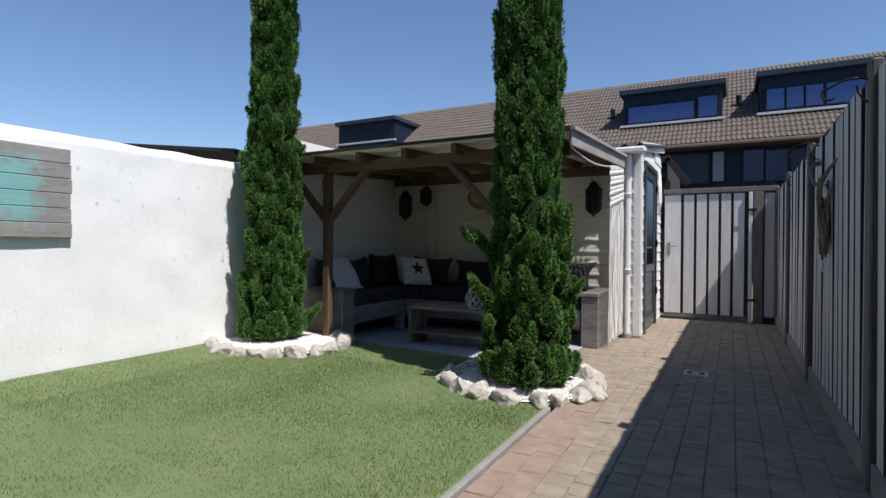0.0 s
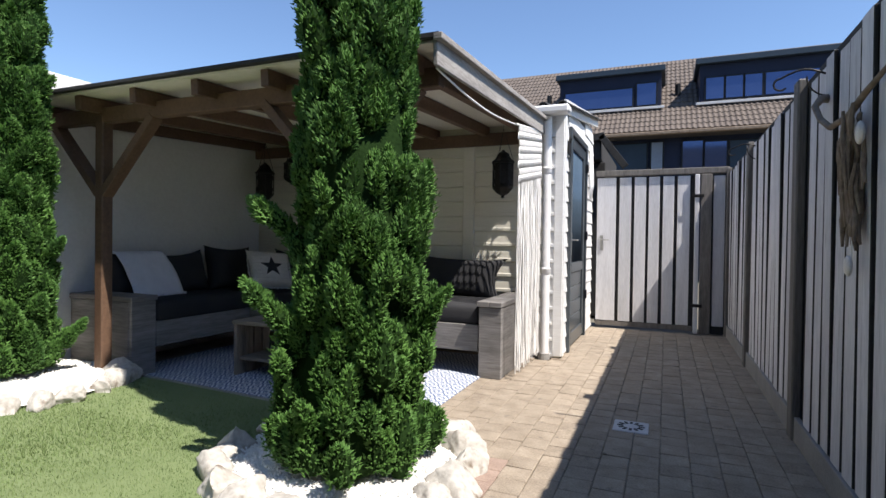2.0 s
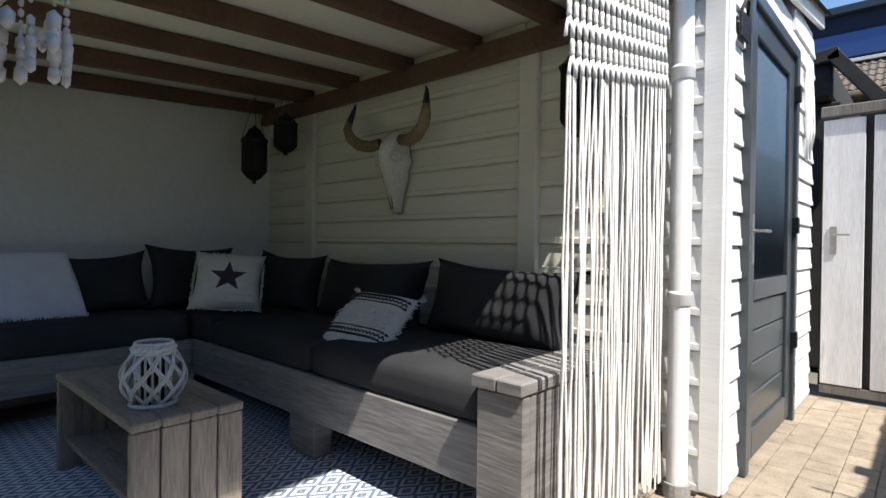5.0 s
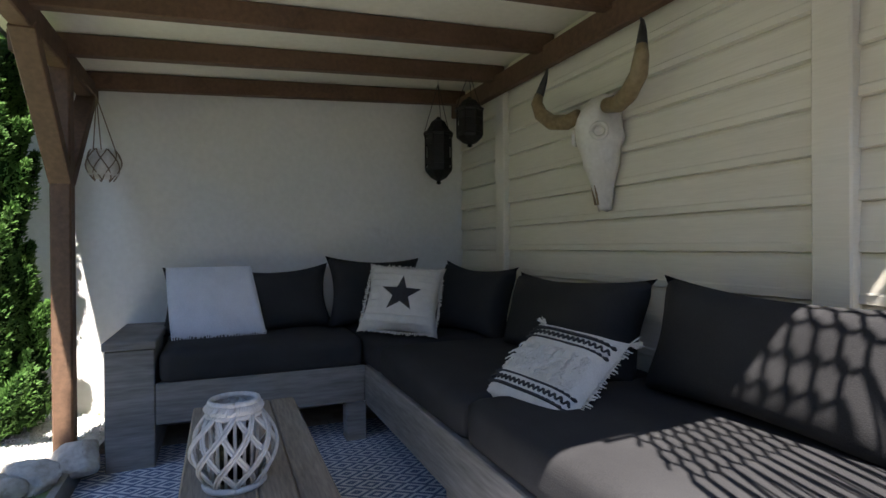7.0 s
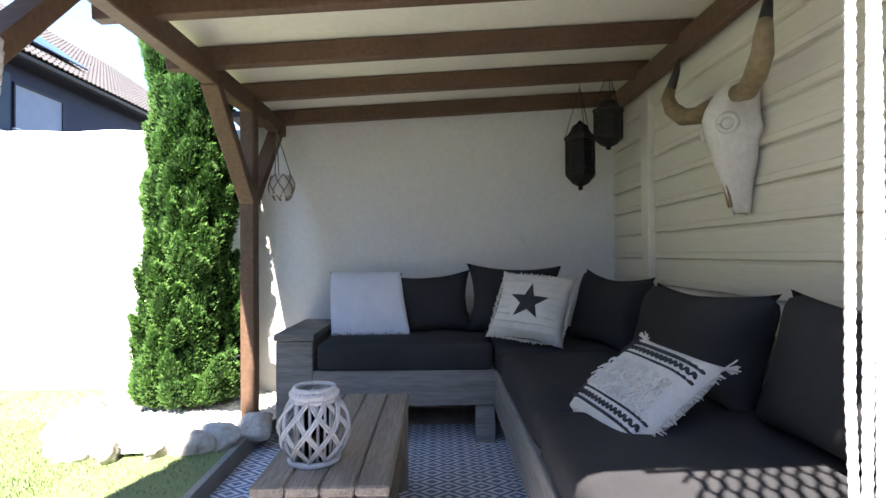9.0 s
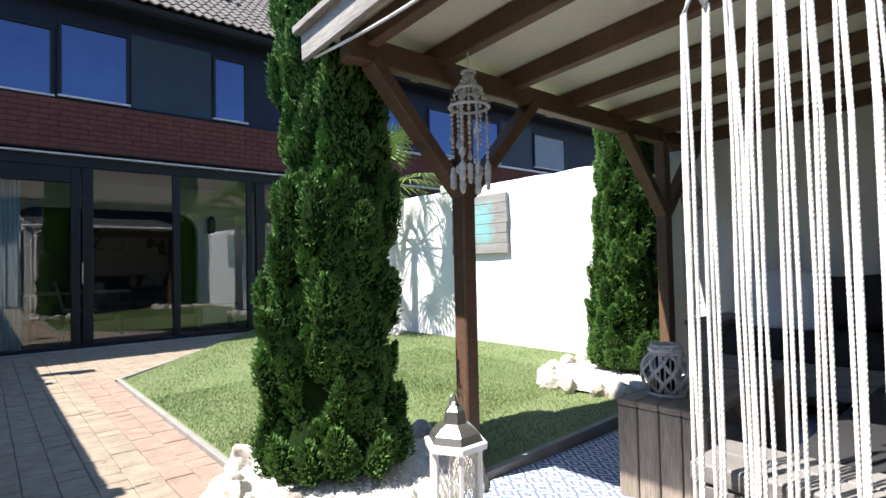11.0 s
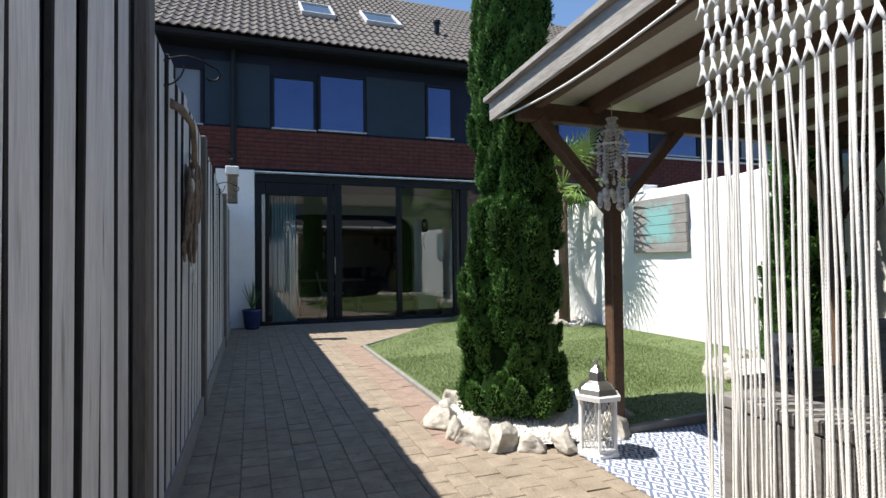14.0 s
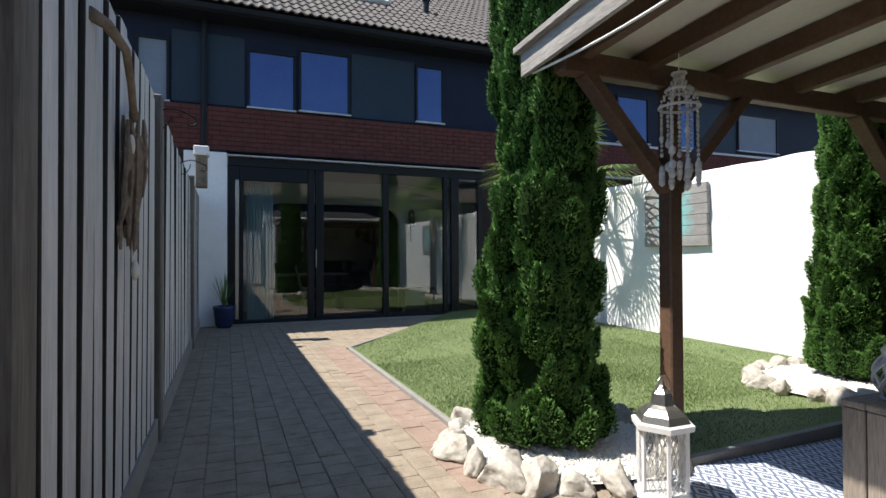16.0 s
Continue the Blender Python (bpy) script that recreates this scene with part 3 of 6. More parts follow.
        taper = np.sin(math.pi * np.clip(0.10 + 0.86 * u, 0, 1)) ** 0.62 * (1.12 - 0.42 * u)
        knob = 1 + 0.20 * np.sin(ph * 3 + u * 9 + sh) * np.sin(u * 14 - ph * 2 + sh * 1.7) + 0.12 * np.sin(ph * 7 + u * 23 + sh * 2.3)
        rad = sd_ * np.cos(ph) + ot * np.sin(ph)
        return c + tp * (u - 0.35) * ln + rad * wd * taper * knob, rad
    c0, t0 = np.array(cs), np.array(tips)
    ref = np.tile(np.array([[1.0, 0.2, 0.1]]), (len(c0), 1))
    s0 = np.cross(t0, ref)
    s0 /= np.linalg.norm(s0, axis=1)[:, None]
    o0 = np.cross(s0, t0)
    l0, w0, sh0 = np.array(longs)[:, None], np.array(wides)[:, None], rs.rand(len(c0), 1) * 40
    # bodies
    nu_, na_ = 6, 8
    uu, pp = np.meshgrid(np.linspace(0, 1, nu_), np.arange(na_) * 2 * math.pi / na_, indexing="ij")
    uu, pp = uu.reshape(-1, 1), pp.reshape(-1, 1)
    m_, n_ = len(uu), len(c0)
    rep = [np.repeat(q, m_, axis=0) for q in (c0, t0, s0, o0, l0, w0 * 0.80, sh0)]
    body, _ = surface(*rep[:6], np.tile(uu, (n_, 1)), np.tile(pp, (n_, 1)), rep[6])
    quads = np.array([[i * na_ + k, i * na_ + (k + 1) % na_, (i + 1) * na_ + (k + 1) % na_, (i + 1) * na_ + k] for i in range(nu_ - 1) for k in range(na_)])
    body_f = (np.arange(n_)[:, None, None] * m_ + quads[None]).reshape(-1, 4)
    # spikes
    each = 300
    rep = [np.repeat(q, each, axis=0) for q in (c0, t0, s0, o0, l0, w0, sh0)]
    n = len(rep[0])
    u, ph = rs.rand(n, 1) ** 0.85, rs.rand(n, 1) * 2 * math.pi
    p, rad = surface(*rep[:6], u, ph, rep[6])
    p = p - rad * 0.006
    d = rep[1] * (0.55 + 0.5 * u) + rad * (0.9 - 0.3 * u) + (rs.rand(n, 3) - 0.5) * 1.0
    d /= np.linalg.norm(d, axis=1)[:, None]
    s1 = np.cross(d, rep[1] + 0.01)
    s1 /= np.linalg.norm(s1, axis=1)[:, None] + 1e-9
    s2 = np.cross(d, s1)
    ln, w = 0.013 + 0.016 * rs.rand(n, 1), 0.0046 + 0.0026 * rs.rand(n, 1)
    quad = np.stack([p + s1 * w, p - s1 * w * 0.5 + s2 * w * 0.87, p - s1 * w * 0.5 - s2 * w * 0.87, p + d * ln], axis=1).reshape(-1, 3)
    idx = np.arange(n)[:, None] * 4 + len(body)
    faces = np.concatenate([idx + np.array([[0, 1, 3]]), idx + np.array([[1, 2, 3]]), idx + np.array([[2, 0, 3]])])
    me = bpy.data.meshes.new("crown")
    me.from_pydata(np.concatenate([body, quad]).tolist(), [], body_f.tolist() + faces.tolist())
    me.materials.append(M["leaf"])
    # plume bodies get the crevice shade colour, spikes the leaf colour
    me.materials.append(M["leaf_shade"])
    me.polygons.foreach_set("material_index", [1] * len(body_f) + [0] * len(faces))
    ob = new("crown", me)
    ob.parent = t
    ob.matrix_parent_inverse = Matrix.Translation(-Vector(at))
    tagged(ob, kind="stuff")
    return t


conifer((-1.99, 4.29, 0.05), 4.6, 0.42, 0.335, 3, tufts=((1.02, 3.5, 0.22), (0.62, 3.9, 0.2), (0.15, 4.6, 0.1), (0.6, 0.2, 0.12)))
conifer((-4.84, 4.30, 0.13), 4.9, 0.34, 0.275, 8, tufts=((0.12, 0.7, 0.22), (0.75, 0.6, 0.12), (0.35, -0.6, 0.1)), wild=0.35)

# ---- corner sofa ----
sofa = thing("corner_sofa", (-3.5, 6.7, 0), "grey-washed timber corner sofa with charcoal cushions", "sofa")


def add(name, lo, hi, mat_, parent, bevel=0.005, label=""):
    bm = B()
    box(bm, lo, hi, bevel)
    return part(name, bm, mat_, parent, label)


# short wing along the plastered wall
add("arm_panel", (-5.17, 4.975, 0.0), (-4.485, 5.012, 0.595), "sofa_wood", sofa)
add("arm_panel", (-4.482, 4.975, 0.0), (-4.445, 5.19, 0.595), "sofa_wood", sofa)
add("arm_panel", (-5.17, 5.153, 0.0), (-4.485, 5.188, 0.595), "sofa_wood", sofa)
add("arm_top", (-5.175, 4.965, 0.598), (-4.435, 5.20, 0.638), "sofa_wood", sofa)
add("front_rail", (-4.482, 5.193, 0.215), (-4.445, 6.255, 0.42), "sofa_wood", sofa)
add("leg", (-4.52, 6.14, 0.0), (-4.41, 6.25, 0.215), "sofa_wood", sofa)
# long wing along the board wall
add("front_rail", (-4.442, 6.25, 0.2), (-2.04, 6.29, 0.42), "sofa_wood", sofa)
add("leg", (-3.30, 6.27, 0.0), (-3.08, 6.38, 0.2), "sofa_wood", sofa)
add("arm_panel", (-2.02, 6.20, 0.0), (-1.83, 6.24, 0.575), "sofa_wood", sofa)
add("arm_panel", (-1.868, 6.243, 0.0), (-1.832, 7.12, 0.575), "sofa_wood", sofa)
add("arm_panel", (-2.02, 6.243, 0.0), (-1.985, 7.12, 0.575), "sofa_wood", sofa)
for k in range(2):
    add("arm_top", (-2.035 + 0.106 * k, 6.185, 0.578), (-1.932 + 0.106 * k, 7.14, 0.622), "sofa_wood", sofa)
add("slat_base", (-5.15, 5.2, 0.30), (-4.487, 6.25, 0.40), "sofa_wood", sofa)
add("slat_base", (-5.15, 6.305, 0.30), (-2.03, 7.15, 0.40), "sofa_wood", sofa)

# ---- coffee table ----
table = thing("coffee_table", (-3.35, 5.59, 0), "low coffee table of weathered scaffold planks", "table")
for k in range(4):
    y0 = 5.39 + 0.0995 * k
    add("top_plank", (-3.84, y0, 0.415), (-2.83, y0 + 0.0965, 0.447), "scaffold", table, 0.006)
    for x0 in (-2.865, -3.82):
        add("end_plank", (x0, y0 + 0.002, 0.0), (x0 + 0.032, y0 + 0.0945, 0.413), "scaffold_end", table, 0.005)
add("shelf", (-3.785, 5.42, 0.13), (-2.868, 5.76, 0.155), "scaffold", table, 0.004)
# ---- own house ----
HY = -2.13
house = thing("terraced_house", (-2.2, HY - 0.2, 0), "terraced house with dark panels, red brick band and tiled roof", "house")


def hpart(name, lo, hi, mat_, parent=None, bevel=0.0, label=""):
    return add(name, lo, hi, mat_, parent or house, bevel, label)


# walls: ground floor with a wide opening, brick band, panelled storey
hpart("wall", (-6.0, HY - 0.30, 2.76), (9.0, HY - 0.06, 3.46), "mortar")
hpart("wall", (-24.0, HY - 0.30, 0.0), (-4.78, HY - 0.06, 2.76), "mortar")
hpart("wall", (-24.0, HY - 0.30, 2.76), (-6.003, HY - 0.06, 3.46), "mortar")
hpart("wall", (-0.30, HY - 0.30, 0.0), (9.0, HY - 0.06, 2.757), "mortar")
hpart("panel_wall", (-24.0, HY - 0.40, 3.46), (9.0, HY - 0.14, 4.86), "navy")
hpart("soffit", (-24.0, HY - 0.14, 4.80), (9.0, HY + 0.24, 4.84), "black_frame")
# gutter
bm = B()
prof = [(0.0, 0.0), (0.03, -0.07), (0.09, -0.09), (0.14, -0.06), (0.155, 0.01), (0.145, 0.01), (0.13, -0.05), (0.09, -0.078), (0.04, -0.06), (0.012, 0.0)]
ends = []
for x in (-24.0, 9.0):
    ends.append([bm.verts.new((x, HY + 0.18 + a, 4.90 + b)) for a, b in prof])
for i in range(len(prof)):
    j = (i + 1) % len(prof)
    bm.faces.new((ends[0][i], ends[0][j], ends[1][j], ends[1][i]))
part("gutter", bm, "black_frame", house)
# white side pier by the fence
bm = B()
box(bm, (-0.32, HY - 0.05, 0.0), (0.30, HY + 0.04, 2.72), 0.01)
whole("wall_pier_white", bm, "white_wall", "white-painted brick side wall beside the glass doors", "wall", kind="structure")

# ---- houses across the lane ----
row = thing("row_houses", (0, 22, 0), "row of terraced houses with tiled roofs and dark dormers", "house")
FYB = 20.0
hpart("wall", (-40, FYB + 0.25, 0), (16, FYB + 0.6, 4.45), "navy", row)
bm = B()
v = [[bm.verts.new((x, y, z)) for y, z in ((FYB - 0.25, 4.55), (25.0, 8.35), (30.0, 4.55))] for x in (-26, 16)]
bm.faces.new((v[0][0], v[1][0], v[1][1], v[0][1]))
bm.faces.new((v[0][1], v[1][1], v[1][2], v[0][2]))
bm.faces.new((v[0][0], v[0][1], v[0][2]))
bm.faces.new((v[1][0], v[1][2], v[1][1]))
bm.faces.new((v[0][0], v[0][2], v[1][2], v[1][0]))
part("roof", bm, "tile_far", row)
bm = B()
v = [[bm.verts.new((x, y, z)) for y, z in ((HY + 0.28, 4.93), (-7.2, 8.7), (-12.3, 4.93))] for x in (-24, 9)]
bm.faces.new((v[0][1], v[1][1], v[1][0], v[0][0]))
bm.faces.new((v[0][2], v[1][2], v[1][1], v[0][1]))
bm.faces.new((v[0][2], v[0][1], v[0][0]))
bm.faces.new((v[1][0], v[1][1], v[1][2]))
bm.faces.new((v[0][0], v[1][0], v[1][2], v[0][2]))
part("roof", bm, "mortar", house)
# ---- cushions ----
def pillow(bm, w, h, t, m, n=12, soft=0.10, seed=0):
    """A stuffed cushion: w by h, t thick, with pinched corners and a slack outline, standing in x and z."""
    def pt(u, v, s):
        pull = 1 - soft * (1 - u * u) * abs(v) ** 3
        pull2 = 1 - soft * (1 - v * v) * abs(u) ** 3
        thick = t * 0.5 * ((1 - u ** 4) * (1 - v ** 4)) ** 0.55
        wr = 0.008 * noise.noise(Vector((u * 2.2 + seed, v * 2.2, s)))
        return m @ Vector((u * w / 2 * pull2, s * (thick + wr * (1 - u * u) * (1 - v * v)), v * h / 2 * pull))
    lay = {}
    for s in (-1, 1):
        for i in range(n + 1):
            for j in range(n + 1):
                u, v = 2 * i / n - 1, 2 * j / n - 1
                if s == 1 and (i in (0, n) or j in (0, n)):
                    lay[s, i, j] = lay[-1, i, j]
                else:
                    lay[s, i, j] = bm.verts.new(pt(u, v, s))
    for s in (-1, 1):
        for i in range(n):
            for j in range(n):
                q = (lay[s, i, j], lay[s, i + 1, j], lay[s, i + 1, j + 1], lay[s, i, j + 1])
                bm.faces.new(q if s < 0 else q[::-1])


def seat_pad(name, lo, hi, parent):
    bm = B()
    box(bm, lo, hi, 0.035)
    bmesh.ops.subdivide_edges(bm, edges=bm.edges[:], cuts=2, use_grid_fill=True)
    bmesh.ops.smooth_vert(bm, verts=bm.verts[:], factor=0.4, use_axis_x=True, use_axis_y=True, use_axis_z=True)
    return part(name, bm, "cushion", parent, "charcoal fabric seat cushion", smooth=True)


seat_pad("seat_cushion", (-5.15, 5.205, 0.405), (-4.43, 6.25, 0.59), sofa)
seat_pad("seat_cushion", (-5.15, 6.255, 0.405), (-4.20, 7.15, 0.585), sofa)
seat_pad("seat_cushion", (-4.195, 6.255, 0.405), (-3.12, 7.15, 0.58), sofa)
seat_pad("seat_cushion", (-3.115, 6.255, 0.405), (-2.04, 7.15, 0.585), sofa)


def cushion(label, w, h, t, m, seed, mat_="cushion", soft=0.14):
    bm = B()
    pillow(bm, w, h, t, m, 16, soft, seed)
    return whole("cushion", bm, mat_, label, "cushion", "sofa cushions", smooth=True)


DARK = "plump charcoal back cushion leaning on the sofa"
cushion(DARK, 0.97, 0.44, 0.26, pose(-2.515, 6.99, 0.752, -15, 2, 1), 1, soft=0.20)
cushion(DARK, 1.06, 0.43, 0.26, pose(-3.53, 6.98, 0.748, -15, -1, -2), 2, soft=0.20)
cushion(DARK, 0.60, 0.46, 0.22, pose(-4.36, 6.90, 0.765, -14, 3, 20), 3, soft=0.22)
cushion(DARK, 0.64, 0.47, 0.20, pose(-4.88, 6.43, 0.795, -12, 2, 90), 4, soft=0.16)
cushion(DARK, 0.56, 0.43, 0.20, pose(-4.94, 5.88, 0.765, -14, -4, 90), 5, soft=0.18)
cushion(DARK, 0.50, 0.42, 0.20, pose(-5.00, 5.42, 0.77, -14, 1, 90), 6)


def laid(centre, across, up):
    """A pose whose x runs along across and whose z runs along up."""
    x = Vector(across).normalized()
    z = Vector(up)
    z = (z - x * z.dot(x)).normalized()
    y = z.cross(x)
    return Matrix(((x.x, y.x, z.x, centre[0]), (x.y, y.y, z.y, centre[1]), (x.z, y.z, z.z, centre[2]), (0, 0, 0, 1)))


# star cushion
ms = laid((-4.38, 6.46, 0.79), (0.20, 0.36, -0.03), (-0.17, 0.15, 0.36))
star_c = cushion("off-white tufted cushion with a black star", 0.46, 0.44, 0.15, ms, 7, "cotton")
bm = B()
ring = [Vector(((0.115 if k % 2 == 0 else 0.046) * math.sin(k * math.pi / 5), 0, (0.115 if k % 2 == 0 else 0.046) * math.cos(k * math.pi / 5))) for k in range(10)]
f0 = [bm.verts.new(ms @ (p_ + Vector((0, -0.081 if k % 2 else -0.078, 0)))) for k, p_ in enumerate(ring)]
f1 = [bm.verts.new(ms @ (p_ + Vector((0, -0.060, 0)))) for p_ in ring]
c0 = bm.verts.new(ms @ Vector((0, -0.083, 0)))
for k in range(10):
    bm.faces.new((f0[k], f0[(k + 1) % 10], c0))
    bm.faces.new((f0[(k + 1) % 10], f0[k], f1[k], f1[(k + 1) % 10]))
part("star_print", bm, "ink", star_c, "black star print")
bm = B()
rf = random.Random(12)
for k in range(4):
    for i in range(46):
        t_ = -0.21 + 0.42 * i / 45
        e_ = Vector(((t_, 0, 0.205), (t_, 0, -0.205), (0.215, 0, t_), (-0.215, 0, t_))[k])
        o_ = e_.normalized()
        tube(bm, [ms @ (e_ * 0.97), ms @ (e_ * 0.97 + o_ * rf.uniform(0.008, 0.02) + Vector((0, rf.uniform(-.01, .006), 0)))], 0.004, 4)
tagged(part("frill", bm, "cotton", star_c), kind="stuff")
bm = B()
for k in range(9):
    z = -0.17 + 0.0425 * k
    for i in range(40):
        x = -0.19 + 0.38 * i / 39
        if (x / 0.12) ** 2 + (z / 0.12) ** 2 < 1:
            continue
        y = -0.075 * max(0.0, (1 - (x / 0.23) ** 4) * (1 - (z / 0.22) ** 4)) ** 0.55
        p_ = ms @ Vector((x, y, z + rf.uniform(-.003, .003)))
        tube(bm, [p_, p_ + (ms.to_3x3() @ Vector((rf.uniform(-.004, .004), -0.007, -0.006)))], 0.004, 4)
tagged(part("tufting", bm, "cotton", star_c), kind="stuff")
# patterned cushion with fringed ends
mp_ = laid((-3.03, 6.565, 0.652), (0.37, 0.075, -0.02), (-0.05, 0.32, 0.25))
PW_, PH_, PT_ = 0.40, 0.40, 0.13
pat_c = cushion("white woven cushion with dark zigzag bands and fringe", PW_, PH_, PT_, mp_, 9, "cotton", 0.05)


def on_face(x, z, lift=0.003):
    """Depth of the cushion's face at x, z."""
    return -0.5 * PT_ * max(0.0, (1 - (2 * x / PW_) ** 4) * (1 - (2 * z / PH_) ** 4)) ** 0.55 - lift


for zc in (-0.115, 0.115):
    for off in (-0.024, 0.024):
        bm = B()
        for k in range(18):
            x = -0.18 + 0.0212 * k
            box(bm, (x - 0.0108, on_face(x, zc) - 0.002, zc + off - 0.0035), (x + 0.0106, on_face(x, zc) + 0.012, zc + off + 0.0035), 0, mp_)
        tagged(part("band", bm, "ink", pat_c), kind="stuff")
    bm = B()
    for k in range(16):
        x = -0.175 + 0.0233 * k
        for q in (-1, 1):
            box(bm, (-0.010, -0.002, -0.003), (0.010, 0.010, 0.003), 0, mp_ @ pose(x + q * 0.006, on_face(x, zc), zc, 0, q * 55, 0))
    tagged(part("zigzag", bm, "ink", pat_c), kind="stuff")
bm = B()
rr = random.Random(4)
for k in range(150):
    x, z = rr.uniform(-0.17, 0.17), rr.choice((-0.05, -0.015, 0.02, 0.055)) + rr.uniform(-.008, .008)
    a_ = Vector((x, on_face(x, z, 0.002), z))
    tube(bm, [mp_ @ a_, mp_ @ (a_ + Vector((rr.uniform(-.012, .012), -0.008, -0.012))), mp_ @ (a_ + Vector((rr.uniform(-.02, .02), -0.006, -0.026)))], 0.0028, 4)
tagged(part("tufting", bm, "cotton", pat_c), kind="stuff")
bm = B()
for q in (-1, 1):
    for k in range(52):
        z = -0.195 + 0.39 * k / 51
        a_ = Vector((q * 0.193, 0, z))
        tube(bm, [mp_ @ a_, mp_ @ (a_ + Vector((q * rr.uniform(0.012, 0.032), rr.uniform(-.01, .01), rr.uniform(-.012, .012))))], 0.0022, 4)
for cx_, cz_ in ((-1, -1), (1, -1), (-1, 1), (1, 1)):
    for k in range(14):
        a_ = Vector((cx_ * 0.195, 0, cz_ * 0.195))
        tube(bm, [mp_ @ a_, mp_ @ (a_ + Vector((cx_ * rr.uniform(0.02, 0.05), rr.uniform(-.015, .015), cz_ * rr.uniform(0.0, 0.035))))], 0.0025, 4)
tagged(part("fringe", bm, "cotton", pat_c), kind="stuff")
# white throw over the end cushion
bm = B()
nu, nv = 16, 22
gridt = []
for i in range(nu + 1):
    col = []
    for j in range(nv + 1):
        s = j / nv
        y = 5.19 + 0.46 * i / nu + s * (0.05 + 0.04 * i / nu)
        if s < 0.2:
            x, z = -5.12 + 0.14 * (s / 0.2), 0.90 + 0.08 * math.sin(s / 0.2 * math.pi / 2)
        else:
            q = (s - 0.2) / 0.8
            x, z = -4.98 + 0.20 * q ** 0.8 + 0.03 * math.sin(q * 3), 0.98 - 0.385 * q
        wob = 0.010 * noise.noise(Vector((y * 9, s * 4, 1)))
        z2 = z + (0.008 * math.sin(i * 2.4) if j == nv else 0)
        col.append(bm.verts.new((x + wob + 0.02, y, z2)))
    gridt.append(col)
for a_, b_ in zip(gridt, gridt[1:]):
    for j in range(nv):
        bm.faces.new((a_[j], a_[j + 1], b_[j + 1], b_[j]))
throw = whole("throw_blanket", bm, "throw", "white crocheted throw draped over the end cushion", "blanket", smooth=True)
sol = throw.modifiers.new("thick", "SOLIDIFY")
sol.thickness = 0.008
bm = B()
for k in range(36):
    y = 5.245 + 0.495 * k / 35
    tube(bm, [(-4.735, y, 0.612), (-4.722, y + rr.uniform(-.008, .008), 0.588)], 0.004, 4)
part("lace_edge", bm, "throw", throw)

# ---- rug ----
def rug_material():
    m = bpy.data.materials.new("woven_diamond_rug")
    m.use_nodes = True
    n, l = m.node_tree.nodes, m.node_tree.links
    b = n["Principled BSDF"]
    tc, sp = n.new("ShaderNodeTexCoord"), n.new("ShaderNodeSeparateXYZ")
    l.new(tc.outputs["Object"], sp.inputs[0])

    def op(kind, a, c=None):
        k = n.new("ShaderNodeMath")
        k.operation = kind
        for i, v in enumerate((a, c)):
            if v is None:
                continue
            if isinstance(v, (int, float)):
                k.inputs[i].default_value = v
            else:
                l.new(v, k.inputs[i])
        return k.outputs[0]
    u = op("ABSOLUTE", op("SUBTRACT", op("FRACT", op("DIVIDE", sp.outputs[0], 0.105)), 0.5))
    v = op("ABSOLUTE", op("SUBTRACT", op("FRACT", op("DIVIDE", sp.outputs[1], 0.155)), 0.5))
    d = op("ADD", u, v)
    rings_ = op("SINE", op("ADD", op("MULTIPLY", d, 18.85), 0.6))
    k = op("GREATER_THAN", rings_, 0.05)
    ns = n.new("ShaderNodeTexNoise")
    ns.inputs["Scale"].default_value = 220
    l.new(tc.outputs["Object"], ns.inputs["Vector"])
    mx = n.new("ShaderNodeMix")
    mx.data_type = "RGBA"
    mx.inputs["A"].default_value, mx.inputs["B"].default_value = (0.14, 0.18, 0.28, 1), (0.66, 0.67, 0.69, 1)
    l.new(k, mx.inputs["Factor"])
    l.new(mx.outputs["Result"], b.inputs["Base Color"])
    b.inputs["Roughness"].default_value = 0.9
    bp = n.new("ShaderNodeBump")
    bp.inputs["Strength"].default_value, bp.inputs["Distance"].default_value = 0.5, 0.004
    l.new(ns.outputs["Fac"], bp.inputs["Height"])
    l.new(bp.outputs[0], b.inputs["Normal"])
    return m


M["rug"] = rug_material()
bm = B()
box(bm, (-4.75, 4.88, 0.001), (-2.0, 7.0, 0.010), 0.003)
whole("outdoor_rug", bm, "rug", "blue and white diamond-patterned outdoor rug under the table", "rug")
bm = B()
ends_ = []
for k in range(25):
    x = -5.17 + 2.67 * k / 24
    zt = lawn_z(x) + 0.012
    ends_.append([bm.verts.new(p_) for p_ in ((x, 4.838, -0.02), (x, 4.838, zt), (x, 4.868, zt - 0.004), (x, 4.876, -0.02))])
for a_, b_ in zip(ends_, ends_[1:]):
    for k in range(4):
        bm.faces.new((a_[k], b_[k], b_[(k + 1) % 4], a_[(k + 1) % 4]))
bm.faces.new(ends_[0])
bm.faces.new(ends_[-1][::-1])
whole("lawn_edging", bm, "kerb", "grey edging strip between the lawn and the rug", "kerb", kind="structure")

# ---- rope curtain ----
cur = thing("rope_curtain", (-1.72, 6.63, 0), "hanging macrame curtain of natural cotton rope", "curtain")
rc = random.Random(11)


def cord(pts, r=0.0043):
    """A twisted rope: two strands wound round each other."""
    bm = B()
    out = ([], [])
    for a_, b_ in zip(pts, pts[1:]):
        a_, b_ = Vector(a_), Vector(b_)
        k = max(2, int((b_ - a_).length / 0.0058))
        for i in range(k):
            p_ = a_.lerp(b_, i / k)
            ang = p_.z * 300
            o = Vector((math.cos(ang), math.sin(ang), 0)) * r * 0.22
            out[0].append(p_ + o)
            out[1].append(p_ - o)
    for s in out:
        tube(bm, s, r * 0.80, 6, False)
    return bm


